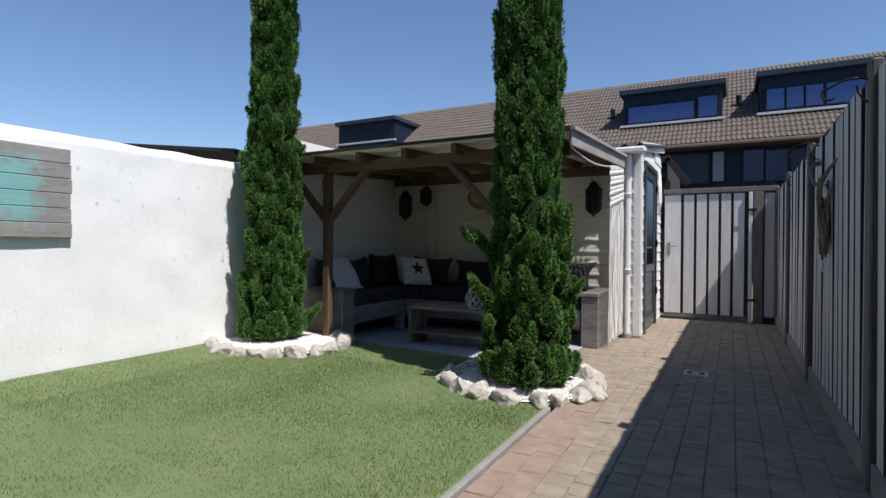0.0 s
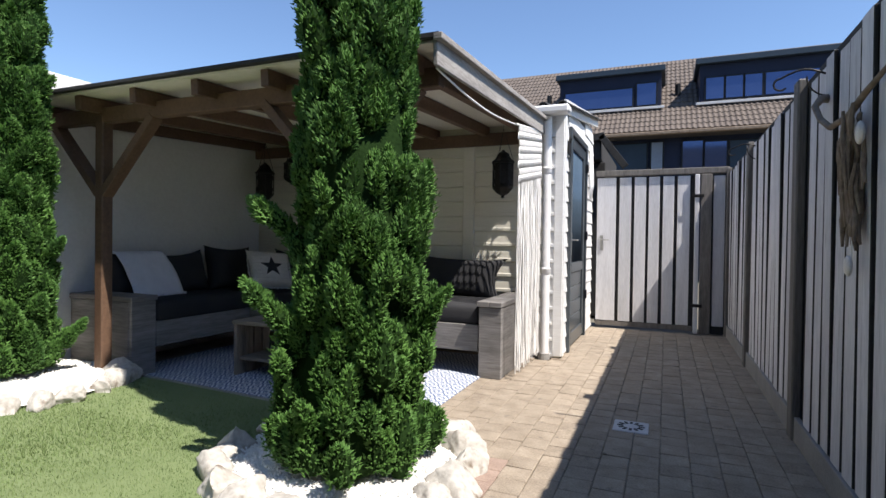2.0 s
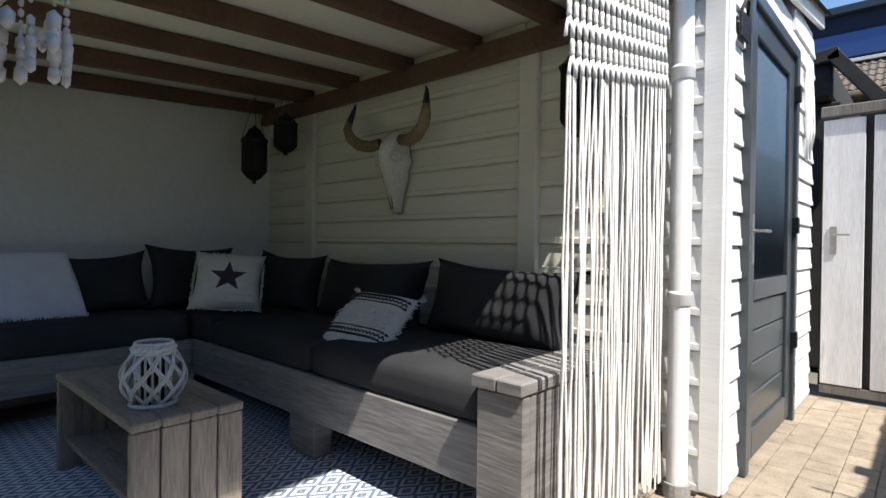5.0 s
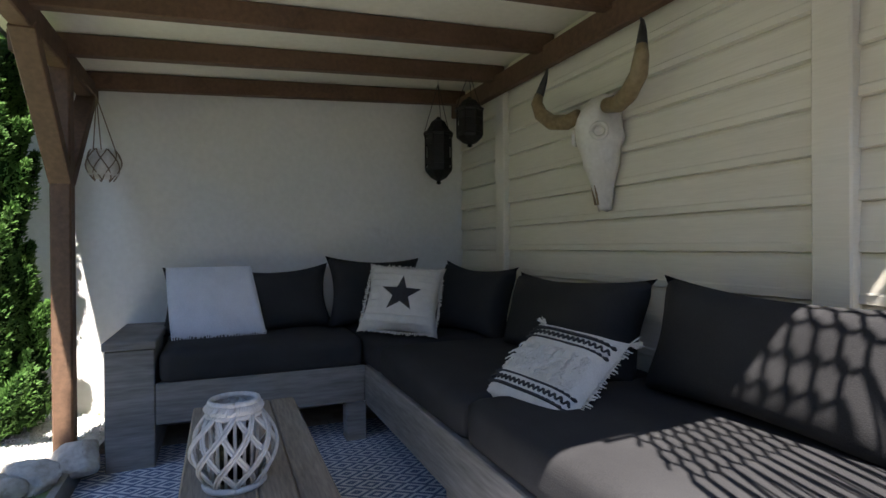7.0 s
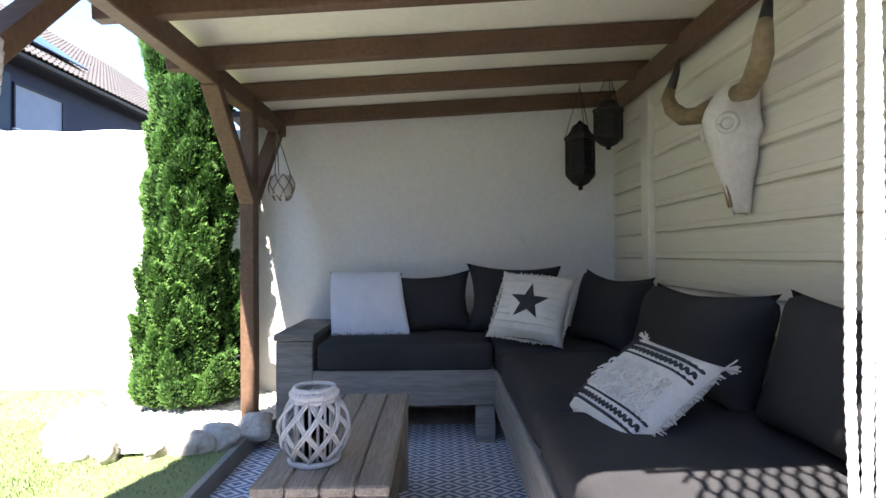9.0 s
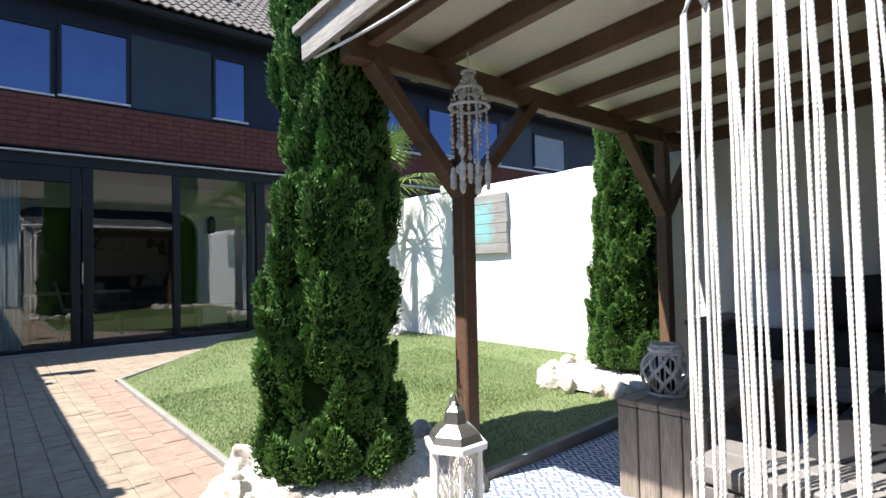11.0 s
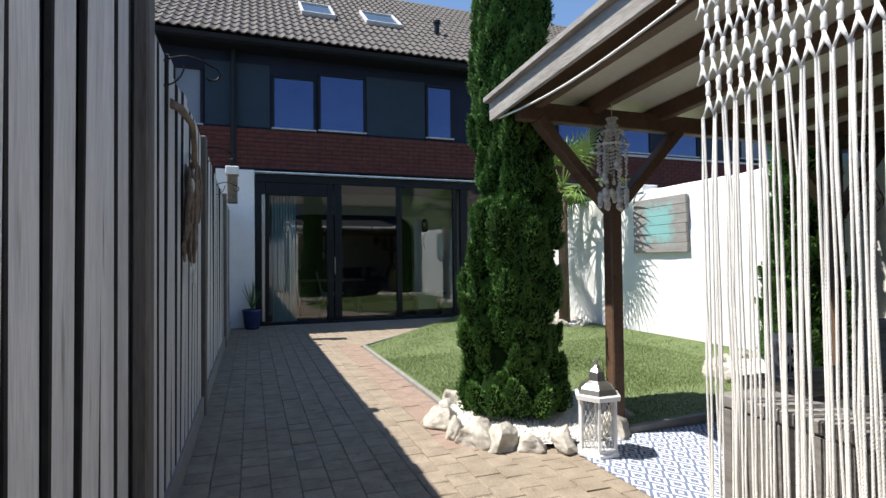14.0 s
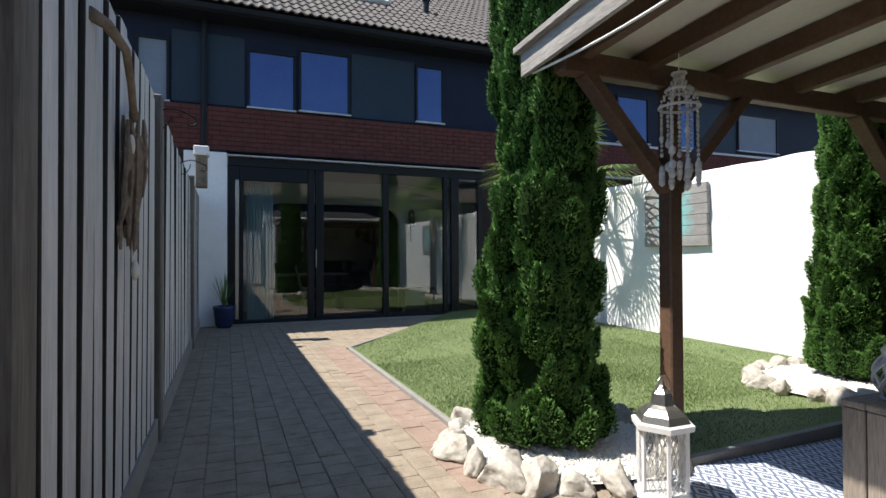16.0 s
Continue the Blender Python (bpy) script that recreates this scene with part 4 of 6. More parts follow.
def cur_top(y):
    return 2.03 + 0.13 * (y - 6.17) / 0.95


NG = 19
STEP = 0.78 / (NG - 1)
for g in range(NG):
    y = 6.255 + STEP * g
    jit = rc.uniform(-0.010, 0.010)
    z1 = 1.58 + 0.14 * (g / NG)
    for q in (-1, 0, 1):
        yo = y + jit + q * rc.uniform(0.006, 0.013)
        zb = 0.07 + rc.uniform(-0.03, 0.05)
        pts = [(-1.72 + rc.uniform(-.006, .006), y + q * 0.004, z1)]
        for i in range(1, 6):
            pts.append((-1.72 + rc.uniform(-.008, .008), yo + rc.uniform(-.003, .003), z1 + (zb - z1) * i / 5))
        part("cord", cord(pts), "rope", cur, smooth=True)
# the net: long knots that split into two legs, each row set half a step aside
bm = B()
for g in range(NG):
    y = 6.255 + STEP * g
    zt, z1 = cur_top(y), 1.58 + 0.14 * (g / NG)
    hh = (z1 - zt) / 4
    for k in range(4):
        yk = y + (STEP / 2 if k % 2 else 0)
        za = zt + hh * k
        zk, zb = za + hh * 0.42, za + hh
        lathe(bm, [(0.005, zk - 0.004), (0.0095, zk + 0.008), (0.0075, (za + zk) / 2), (0.0095, za - 0.008), (0.005, za + 0.004)], (-1.72, yk, 0), 7)
        for q in (-1, 1):
            for o_ in (-0.003, 0.003):
                tube(bm, [(-1.72 + o_, yk, zk), (-1.72 + q * 0.004, yk + q * STEP * 0.2 + o_, zk + (zb - zk) * 0.45), (-1.72 + o_, yk + q * STEP / 2, zb)], 0.0040, 5)
part("knotted_net", bm, "rope", cur, smooth=True)
bm = B()
tube(bm, [(-1.72, 6.15, cur_top(6.15)), (-1.72, 7.06, cur_top(7.06))], 0.009, 8)
part("rod", bm, "rope", cur)
bm = B()
pts = [(-1.735, 4.62 + 1.56 * k / 14, 2.0 + 0.035 * k / 14 - 0.045 * math.sin(math.pi * k / 14)) for k in range(15)]
tube(bm, pts, 0.006, 6)
whole("cord_line", bm, "rope", "thin pale cord slung along the roof edge", "cord")

# ---- house front: glass doors ----
doors = thing("glass_doors", (-2.5, HY, 0), "wide anthracite-framed glass sliding doors, closed", "door", kind="structure")
for x0, x1, z0, z1 in ((-4.78, -0.33, 2.52, 2.66), (-4.78, -0.33, 0.0, 0.075), (-0.50, -0.33, 0.075, 2.52), (-0.56, -0.503, 0.075, 2.30), (-1.555, -0.503, 2.30, 2.517), (-1.67, -1.56, 0.075, 2.517), (-1.82, -1.69, 0.075, 2.517), (-2.95, -2.85, 0.075, 2.517), (-4.06, -3.99, 0.075, 2.517), (-4.29, -4.14, 0.075, 2.517), (-4.78, -4.69, 0.075, 2.517)):
    bm = B()
    box(bm, (x0, HY - 0.05, z0), (x1, HY + 0.03, z1), 0.006)
    part("frame", bm, "black_frame", doors)
for x0, x1, z1 in ((-1.56, -0.56, 2.30), (-2.85, -1.82, 2.52), (-3.99, -2.95, 2.52), (-4.69, -4.29, 2.52)):
    bm = B()
    box(bm, (x0, HY - 0.02, 0.075), (x1, HY - 0.012, z1))
    g_ = part("pane", bm, "coated", doors)
    g_.visible_shadow = False
bm = B()
box(bm, (-0.49, HY + 0.031, 0.1), (-0.44, HY + 0.05, 2.3), 0.006)
box(bm, (-1.70, HY + 0.031, 0.9), (-1.68, HY + 0.06, 1.2), 0.004)
part("handle", bm, "steel", doors)
bm = B()
box(bm, (-4.80, HY - 0.06, 2.665), (-0.31, HY + 0.10, 2.69), 0.004)
whole("zinc_capping", bm, "zinc", "pale zinc strip above the glass doors", "flashing", kind="structure")
bm = B()
box(bm, (-4.8, HY - 0.04, -0.04), (-0.3, HY + 0.12, 0.02), 0.004)
whole("threshold", bm, "kerb", "grey stone sill under the glass doors", "sill", kind="structure")
# room behind
bm = B()
box(bm, (-5.2, -6.5, -0.04), (0.2, HY - 0.06, 0.03))
whole("floor", bm, "room_floor", "oak floor of the living room", "floor", kind="structure")
bm = B()
box(bm, (-5.2, -6.5, 2.6), (0.2, HY - 0.31, 2.7))
whole("room_ceiling", bm, "room_white", "white living room ceiling", "ceiling", kind="structure")
bm = B()
box(bm, (-5.3, -6.5, 0.03), (-5.2, HY - 0.31, 2.6))
box(bm, (0.2, -6.5, 0.03), (0.3, HY - 0.31, 2.6))
whole("room_walls", bm, "room_white", "white living room walls", "wall", kind="structure")
# back wall's near-black colour stands in for dimness beyond the arch
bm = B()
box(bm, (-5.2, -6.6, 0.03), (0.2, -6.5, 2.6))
whole("room_back_wall", bm, "dark_room", "kitchen back wall beyond the arch, coloured dark for dimness", "wall", kind="structure")
# partition with an arched opening
bm = B()
arch = [(-0.9, 0.03)] + [(-0.9 - 0.45 + 0.45 * math.cos(a_), 1.75 + 0.40 * math.sin(a_)) for a_ in [k * math.pi / 16 for k in range(9)]] + [(-3.75 + 0.45 - 0.45 * math.cos(a_), 1.75 + 0.40 * math.sin(a_)) for a_ in [(8 - k) * math.pi / 16 for k in range(9)]] + [(-3.75, 0.03)]
loop = [(0.2, 0.03), (0.2, 2.6), (-5.2, 2.6), (-5.2, 0.03)] + arch[::-1]
vv = [bm.verts.new((x, -4.0, z)) for x, z in loop]
f_ = bm.faces.new(vv)
ex = bmesh.ops.extrude_face_region(bm, geom=[f_])
bmesh.ops.translate(bm, vec=(0, -0.15, 0), verts=[g for g in ex["geom"] if isinstance(g, bmesh.types.BMVert)])
bmesh.ops.recalc_face_normals(bm, faces=bm.faces[:])
whole("room_partition", bm, "room_white", "white partition with a wide arched opening", "wall", kind="structure")
bm = B()
nn = 60
a_ = [bm.verts.new((-0.62 - 0.42 * k / nn, HY - 0.22 + 0.035 * math.sin(k * 0.9), 0.06)) for k in range(nn + 1)]
b_ = [bm.verts.new((-0.60 - 0.42 * k / nn, HY - 0.22 + 0.03 * math.sin(k * 0.9 + 0.2), 2.45)) for k in range(nn + 1)]
for k in range(nn):
    bm.faces.new((a_[k], a_[k + 1], b_[k + 1], b_[k]))
whole("window_curtain", bm, "sheer", "pale blue-green curtain hanging behind the glass door", "curtain", smooth=True)
# chair, bench and wall lamp indoors
ch = thing("dining_chair", (-1.72, -2.95, 0.03), "white shell chair on splayed wooden legs", "chair")
bm = B()
gs = []
for i in range(9):
    u = i / 8
    if u < 0.5:
        x, z = -1.95 + 0.40 * u * 2, 0.47 - 0.02 * math.sin(u * 2 * math.pi)
    else:
        x, z = -1.55 + 0.10 * (u - 0.5) * 2, 0.47 + 0.42 * (u - 0.5) * 2
    gs.append([bm.verts.new((x, -2.95 + 0.22 * w_ * (1 - 0.35 * max(0, u - 0.6)), z + 0.06 * w_ * w_)) for w_ in (-1, -0.5, 0, 0.5, 1)])
for p_, q_ in zip(gs, gs[1:]):
    for k in range(4):
        bm.faces.new((p_[k], p_[k + 1], q_[k + 1], q_[k]))
part("seat_shell", bm, "room_white", ch, smooth=True)
for sx in (-1, 1):
    for sy in (-1, 1):
        bm = B()
        tube(bm, [(-1.72 + sx * 0.1, -2.95 + sy * 0.1, 0.45), (-1.72 + sx * 0.2, -2.95 + sy * 0.2, 0.03)], [0.016, 0.01], 6)
        part("leg", bm, "room_floor", ch)
bn = thing("bench", (-3.75, -3.0, 0.03), "small wooden bench standing in the living room", "bench")
bm = B()
box(bm, (-4.1, -3.15, 0.42), (-3.4, -2.85, 0.47), 0.005)
part("seat", bm, "scaffold", bn)
for x in (-4.05, -3.5):
    bm = B()
    box(bm, (x, -3.12, 0.03), (x + 0.06, -2.88, 0.417), 0.005)
    part("leg", bm, "scaffold", bn)
tb = thing("dining_table", (-2.1, -3.6, 0.03), "dark dining table in the living room", "table")
bm = B()
box(bm, (-2.5, -3.95, 0.72), (-1.1, -3.3, 0.76), 0.005)
part("tabletop", bm, "scaffold", tb)
for x in (-2.42, -1.25):
    bm = B()
    box(bm, (x, -3.9, 0.03), (x + 0.07, -3.35, 0.717), 0.005)
    part("leg", bm, "black_frame", tb)
wl = thing("wall_lantern", (-3.98, -3.98, 1.5), "black iron candle holder hanging on the white partition", "lantern")
bm = B()
lathe(bm, [(0.02, 1.72), (0.07, 1.74), (0.08, 2.0), (0.03, 2.08)], (-3.98, -3.9, 0), 6)
box(bm, (-3.99, -3.99, 1.40), (-3.97, -3.96, 1.76))
part("body", bm, "black_iron", wl)

# ---- house front: upper storey ----
for x0, x1, z0, z1, blind in ((-1.34, -0.66, 3.52, 4.42, 0), (-2.26, -1.47, 3.54, 4.54, 0), (-4.02, -3.54, 3.55, 4.54, 0), (0.55, 0.93, 3.5, 4.42, 1), (-7.3, -6.5, 3.54, 4.5, 0), (-10.3, -9.4, 3.54, 4.5, 0), (-13.0, -11.7, 3.6, 4.45, 1), (-8.9, -8.1, 3.54, 4.5, 0)):
    w_ = thing("window", ((x0 + x1) / 2, HY - 0.14, z0), "dark-framed upper window with a pale sill", "window", "upper windows", kind="structure")
    for lo, hi in (((x0 - 0.04, z0), (x0, z1)), ((x1, z0), (x1 + 0.04, z1)), ((x0 - 0.04, z1), (x1 + 0.04, z1 + 0.04))):
        bm = B()
        box(bm, (lo[0], HY - 0.14, lo[1]), (hi[0], HY - 0.10, hi[1]), 0.004)
        part("window_frame", bm, "black_frame", w_)
    bm = B()
    box(bm, (x0 - 0.05, HY - 0.14, z0 - 0.035), (x1 + 0.05, HY - 0.07, z0 - 0.004), 0.004)
    part("window_sill", bm, "zinc", w_)
    bm = B()
    box(bm, (x0, HY - 0.138, z0), (x1, HY - 0.13, z1))
    part("pane", bm, "sky_pane" if not blind else "blind", w_)
for x0, x1 in ((-3.48, -2.32), (-0.58, 0.48), (-6.4, -5.4), (-11.6, -10.4)):
    bm = B()
    box(bm, (x0, HY - 0.139, 3.50), (x1, HY - 0.125, 4.62), 0.003)
    part("panel", bm, "navy2", house)
bm = B()
tube(bm, [(0.02, HY - 0.05, 2.7), (0.02, HY - 0.05, 4.82)], 0.045, 10)
part("downpipe", bm, "black_frame", house)
bm = B()
box(bm, (-24, HY - 0.06, 2.70), (-5.6, HY + 0.05, 2.74), 0.004)
box(bm, (-24, HY - 0.14, 3.42), (-5.2, HY - 0.03, 3.47), 0.004)
part("ledge", bm, "zinc", house)


def many_boxes(name, boxes, mat_, parent, kind=""):
    """One mesh of many plain blocks."""
    v, f = [], []
    for lo, hi in boxes:
        i = len(v)
        v.extend([(x, y, z) for x in (lo[0], hi[0]) for y in (lo[1], hi[1]) for z in (lo[2], hi[2])])
        f.extend([tuple(i + k for k in q) for q in BOX])
    me = bpy.data.meshes.new(name)
    me.from_pydata(v, [], f)
    me.materials.append(M[mat_])
    ob = new(name, me)
    if parent:
        ob.parent = parent
        ob.matrix_parent_inverse = Matrix.Translation(-Vector(parent.location))
    return tagged(ob, kind=kind)


bx = []
for k in range(9):
    z = 2.775 + k * 0.0765
    for i in range(90):
        x = -15.0 + i * 0.2225 + (0.11 if k % 2 else 0)
        bx.append(((x, HY - 0.07, z), (x + 0.21, HY - 0.05 + random.uniform(-.002, .002), z + 0.065)))
many_boxes("brickwork", bx, "brick", house, "stuff")

# ---- shed door, pipe and gutter ----
sd = thing("shed_door", (SHED_X, 8.12, 0), "dark grey-green shed door with a ribbed glass pane, closed", "door", kind="structure")
X0 = SHED_X
for lo, hi in (((X0 - 0.03, 7.535, 0.0), (X0 + 0.05, 7.60, 2.28)), ((X0 - 0.03, 8.655, 0.0), (X0 + 0.05, 8.715, 2.28)), ((X0 - 0.03, 7.603, 2.215), (X0 + 0.05, 8.652, 2.28))):
    bm = B()
    box(bm, lo, hi, 0.005)
    part("door_frame", bm, "door", sd)
for lo, hi in (((7.61, 0.03), (7.73, 2.21)), ((8.53, 0.03), (8.645, 2.21)), ((7.733, 2.09), (8.527, 2.21)), ((7.733, 0.80), (8.527, 0.90)), ((7.733, 0.03), (8.527, 0.17))):
    bm = B()
    box(bm, (X0 - 0.01, lo[0], lo[1]), (X0 + 0.03, hi[0], hi[1]), 0.005)
    part("rail", bm, "door", sd)
for k in range(4):
    bm = B()
    box(bm, (X0 - 0.005, 7.733, 0.172 + 0.157 * k), (X0 + 0.014, 8.527, 0.324 + 0.157 * k), 0.008)
    part("panel_board", bm, "door", sd)
bm = B()
for k in range(44):
    y = 7.735 + 0.018 * k
    tube(bm, [(X0 + 0.004, y, 0.905), (X0 + 0.004, y, 2.088)], 0.009, 6)
part("ribbed_pane", bm, "door_glass", sd, "ribbed obscured glass", smooth=True)
bm = B()
box(bm, (X0 + 0.031, 7.64, 0.98), (X0 + 0.04, 7.68, 1.22), 0.004)
tube(bm, [(X0 + 0.04, 7.66, 1.14), (X0 + 0.085, 7.66, 1.14), (X0 + 0.085, 7.78, 1.14)], 0.008, 8)
part("handle", bm, "steel", sd, "steel lever handle", smooth=False)
for z in (0.5, 1.2, 2.0):
    bm = B()
    box(bm, (X0 + 0.02, 8.64, z - 0.05), (X0 + 0.065, 8.68, z + 0.05), 0.004)
    part("hinge", bm, "black_frame", sd)
dp = thing("downpipe", (-1.68, 7.14, 0), "white plastic downpipe beside the shed corner", "drainpipe", kind="structure")
bm = B()
tube(bm, [(-1.68, 7.14, 0.06), (-1.68, 7.14, 2.30)], 0.043, 16, False)
part("pipe", bm, "pvc", dp, smooth=True)
for z in (0.86, 1.81):
    bm = B()
    lathe(bm, [(0.045, -0.05), (0.049, -0.045), (0.049, -0.005), (0.052, 0.0), (0.049, 0.006), (0.045, 0.012)], (-1.68, 7.14, z), 16)
    part("socket", bm, "pvc", dp, smooth=True)
bm = B()
lathe(bm, [(0.055, 0.0), (0.055, 0.06), (0.044, 0.062)], (-1.68, 7.14, 0), 14)
part("foot", bm, "kerb", dp)
bm = B()
box(bm, (-5.2, 7.02, 2.305), (-1.46, 7.16, 2.385), 0.02)
whole("gutter", bm, "pvc", "white plastic gutter along the shed roof", "gutter", kind="structure")
bm = B()
box(bm, (X0 + 0.03, 7.38, 1.98), (X0 + 0.045, 7.50, 2.10), 0.004)
tube(bm, [(X0 + 0.04, 7.39, 2.10), (X0 + 0.05, 7.42, 2.15), (X0 + 0.05, 7.46, 2.15), (X0 + 0.04, 7.49, 2.10)], 0.008, 6)
whole("number_plate", bm, "black_iron", "small black iron plaque screwed to the shed", "sign")
rh = thing("rope_hanging", (SHED_X + 0.03, 9.1, 1.62), "white knotted rope hanging on the shed boards", "wall hanging")
rq = random.Random(31)
bm = B()
tube(bm, [(SHED_X + 0.035, 9.02, 2.26), (SHED_X + 0.04, 9.20, 2.27)], 0.012, 8)
part("stick", bm, "rope", rh)
for k in range(9):
    bm = B()
    y = 9.02 + 0.02 * k
    tube(bm, [(SHED_X + 0.04, y, 2.26), (SHED_X + 0.035 + rq.uniform(0, .02), y + rq.uniform(-.03, .03), 2.05), (SHED_X + 0.035 + rq.uniform(0, .02), y + rq.uniform(-.03, .03), 1.86), (SHED_X + 0.04, y + rq.uniform(-.04, .04), 1.64 + rq.uniform(0, .12))], [0.008, 0.010, 0.009, 0.006], 6)
    part("strand", bm, "rope", rh, smooth=True)
bm = B()
tube(bm, [(SHED_X + 0.03, 9.03, 2.26), (SHED_X + 0.035, 9.11, 2.36), (SHED_X + 0.03, 9.19, 2.27)], 0.004, 5)
part("loop", bm, "rope", rh)
ws = thing("wall_socket", (-1.78, 7.19, 0.14), "small black outdoor socket on a white back plate", "socket")
bm = B()
box(bm, (-1.83, 7.180, 0.13), (-1.73, 7.200, 0.27), 0.006)
part("back_plate", bm, "pvc", ws)
bm = B()
box(bm, (-1.815, 7.145, 0.15), (-1.755, 7.178, 0.25), 0.008)
part("cover", bm, "black_frame", ws)

# ---- rocks and white chips round the conifers ----
def rock(at, size, seed):
    rnd = random.Random(seed)
    bm = B()
    bmesh.ops.create_icosphere(bm, subdivisions=4, radius=1.0)
    sx, sy, sz = size * rnd.uniform(0.9, 1.25), size * rnd.uniform(0.7, 1.0), size * rnd.uniform(0.6, 0.85)
    off = Vector((seed * 3.7, seed * 1.3, 0))
    cut = [Vector((rnd.uniform(-1, 1), rnd.uniform(-1, 1), rnd.uniform(-0.2, 1))).normalized() for _ in range(11)]
    for v in bm.verts:
        p = v.co.copy()
        for c in cut:
            k = p.dot(c)
            if k > 0.52:
                p -= c * (k - 0.52) * 0.97
        p *= 1 + 0.20 * noise.noise(p * 1.4 + off) + 0.09 * noise.noise(p * 3.6 + off) + 0.06 * noise.noise(p * 8 + off) + 0.04 * noise.noise(p * 17 + off)
        v.co = Vector((p.x * sx, p.y * sy, p.z * sz))
    a = rnd.uniform(0, 6.28)
    bmesh.ops.rotate(bm, verts=bm.verts[:], matrix=Matrix.Rotation(a, 3, "Z"))
    bmesh.ops.translate(bm, verts=bm.verts[:], vec=Vector(at) + Vector((0, 0, sz * 0.62)))
    whole("rock", bm, "rock", "pale pitted limestone rock edging a planting bed", "rock", "bed edging rocks", smooth=True)


def bed(cx, cy, rx, ry, z, a0, a1, count, seed):
    rnd = random.Random(seed)
    for k in range(count):
        a = a0 + (a1 - a0) * (k + rnd.uniform(-.2, .2)) / (count - 1)
        rock((cx + rx * math.cos(a), cy + ry * math.sin(a), z - 0.02), rnd.uniform(0.105, 0.165), seed + k)
    bm = B()
    rings = []
    for i in range(5):
        f = 1 - i / 5
        rings.append([bm.verts.new((cx + rx * f * math.cos(2 * math.pi * k / 28), cy + ry * f * math.sin(2 * math.pi * k / 28), z + 0.01 + 0.05 * (1 - f) ** 0.5)) for k in range(28)])
    for p_, q_ in zip(rings, rings[1:]):
        for k in range(28):
            bm.faces.new((p_[k], p_[(k + 1) % 28], q_[(k + 1) % 28], q_[k]))
    bm.faces.new(rings[-1])
    v, f = [], []
    for _ in range(3200):
        a, r = rnd.uniform(0, 6.283), math.sqrt(rnd.random()) * 0.97
        x, y = cx + rx * r * math.cos(a), cy + ry * r * math.sin(a)
        zz = z + 0.012 + 0.05 * (1 - r) ** 0.5
        s = rnd.uniform(0.006, 0.013)
        i = len(v)
        q = Euler((rnd.uniform(0, 3), rnd.uniform(0, 3), rnd.uniform(0, 3))).to_matrix()
        v.extend([Vector((x, y, zz)) + q @ Vector(o) * s for o in ((1.2, 0, 0), (-1.1, 0.2, 0), (0, 1, 0.1), (0.1, -0.9, 0), (0, 0, 0.8), (0, 0.1, -0.8))])
        f.extend([(i + a_, i + b_, i + c_) for a_, b_, c_ in ((0, 2, 4), (2, 1, 4), (1, 3, 4), (3, 0, 4), (2, 0, 5), (1, 2, 5), (3, 1, 5), (0, 3, 5))])
    me = bpy.data.meshes.new("chips")
    bm.to_mesh(me)
    bm.free()
    base_v = [tuple(q.co) for q in me.vertices]
    base_f = [tuple(q.vertices) for q in me.polygons]
    me2 = bpy.data.meshes.new("white_chips")
    me2.from_pydata(base_v + [tuple(q) for q in v], [], base_f + [tuple(k + len(base_v) for k in t) for t in f])
    me2.materials.append(M["chips"])
    tagged(new("white_chips", me2), "bed of white marble chips round a conifer", "gravel", kind="stuff")


bed(-2.06, 4.33, 0.60, 0.60, 0.02, -3.6, 2.1, 19, 40)
bed(-4.76, 4.30, 0.72, 0.64, 0.09, -2.5, 1.05, 14, 70)
bed(-4.95, 0.38, 0.34, 0.30, 0.10, -2.4, 1.6, 7, 90)

# ---- paving ----
kb = B()
box(kb, (-1.668, 0.68, -0.03), (-1.63, 3.78, 0.022), 0.006)
beam(kb, (-1.66, 0.67, 0.0), (-4.1, -2.05, 0.0), 0.038, 0.045, 0.006)
whole("kerb", kb, "kerb", "thin grey concrete edging strip round the lawn", "kerb", kind="structure")
PW = 0.141
shapes = {}
for key, mat_ in (("buff", "paver"), ("red", "red_paver")):
    shapes[key] = []
    for k in range(6):
        rnd = random.Random(k)
        bm = B()
        box(bm, (-PW / 2 + 0.0014, -PW / 2 + 0.0014, -0.03), (PW / 2 - 0.0014, PW / 2 - 0.0014, 0.0), 0.0035)
        for v in bm.verts:
            v.co += Vector((rnd.uniform(-.002, .002), rnd.uniform(-.002, .002), rnd.uniform(-.0012, .0012)))
        shapes[key].append(mesh_of("paver", bm, mat_))
rp = random.Random(21)
near, far_v, far_f = 0, {"buff": [], "red": []}, {"buff": [], "red": []}
spots_ = []
ix = 0
x = 0.0
while x > -5.2:
    off = 0.5 * PW if ix % 2 else 0.0
    y = -2.0 + off
    while y < 9.42:
        ok = y > 4.9 and x < -1.5 and not (x < -1.6 and y > 7.12) or x > -1.6 and not (x < -1.5 and y > 7.2) or (x <= -1.6 and y < lawn_south(x) - 0.10)
        if ok:
            red = -1.62 < x < -1.38 and y < 4.75 and y > 0.5
            spots_.append((x, y, "red" if red else "buff"))
        y += PW
    x -= PW
    ix += 1
for x, y, key in spots_:
    m = pose(x, y, rp.uniform(-0.002, 0.002), rp.uniform(-0.5, 0.5), rp.uniform(-0.5, 0.5), rp.uniform(-0.6, 0.6) + 90 * rp.randrange(4))
    me = rp.choice(shapes[key])
    if x > -1.5 and 4.4 < y < 8.9 and near < 300:
        near += 1
        piece("paver", me, paving, m)
    else:
        i = len(far_v[key])
        far_v[key].extend([tuple(m @ v.co) for v in me.vertices])
        far_f[key].extend([tuple(i + k for k in f.vertices) for f in me.polygons])
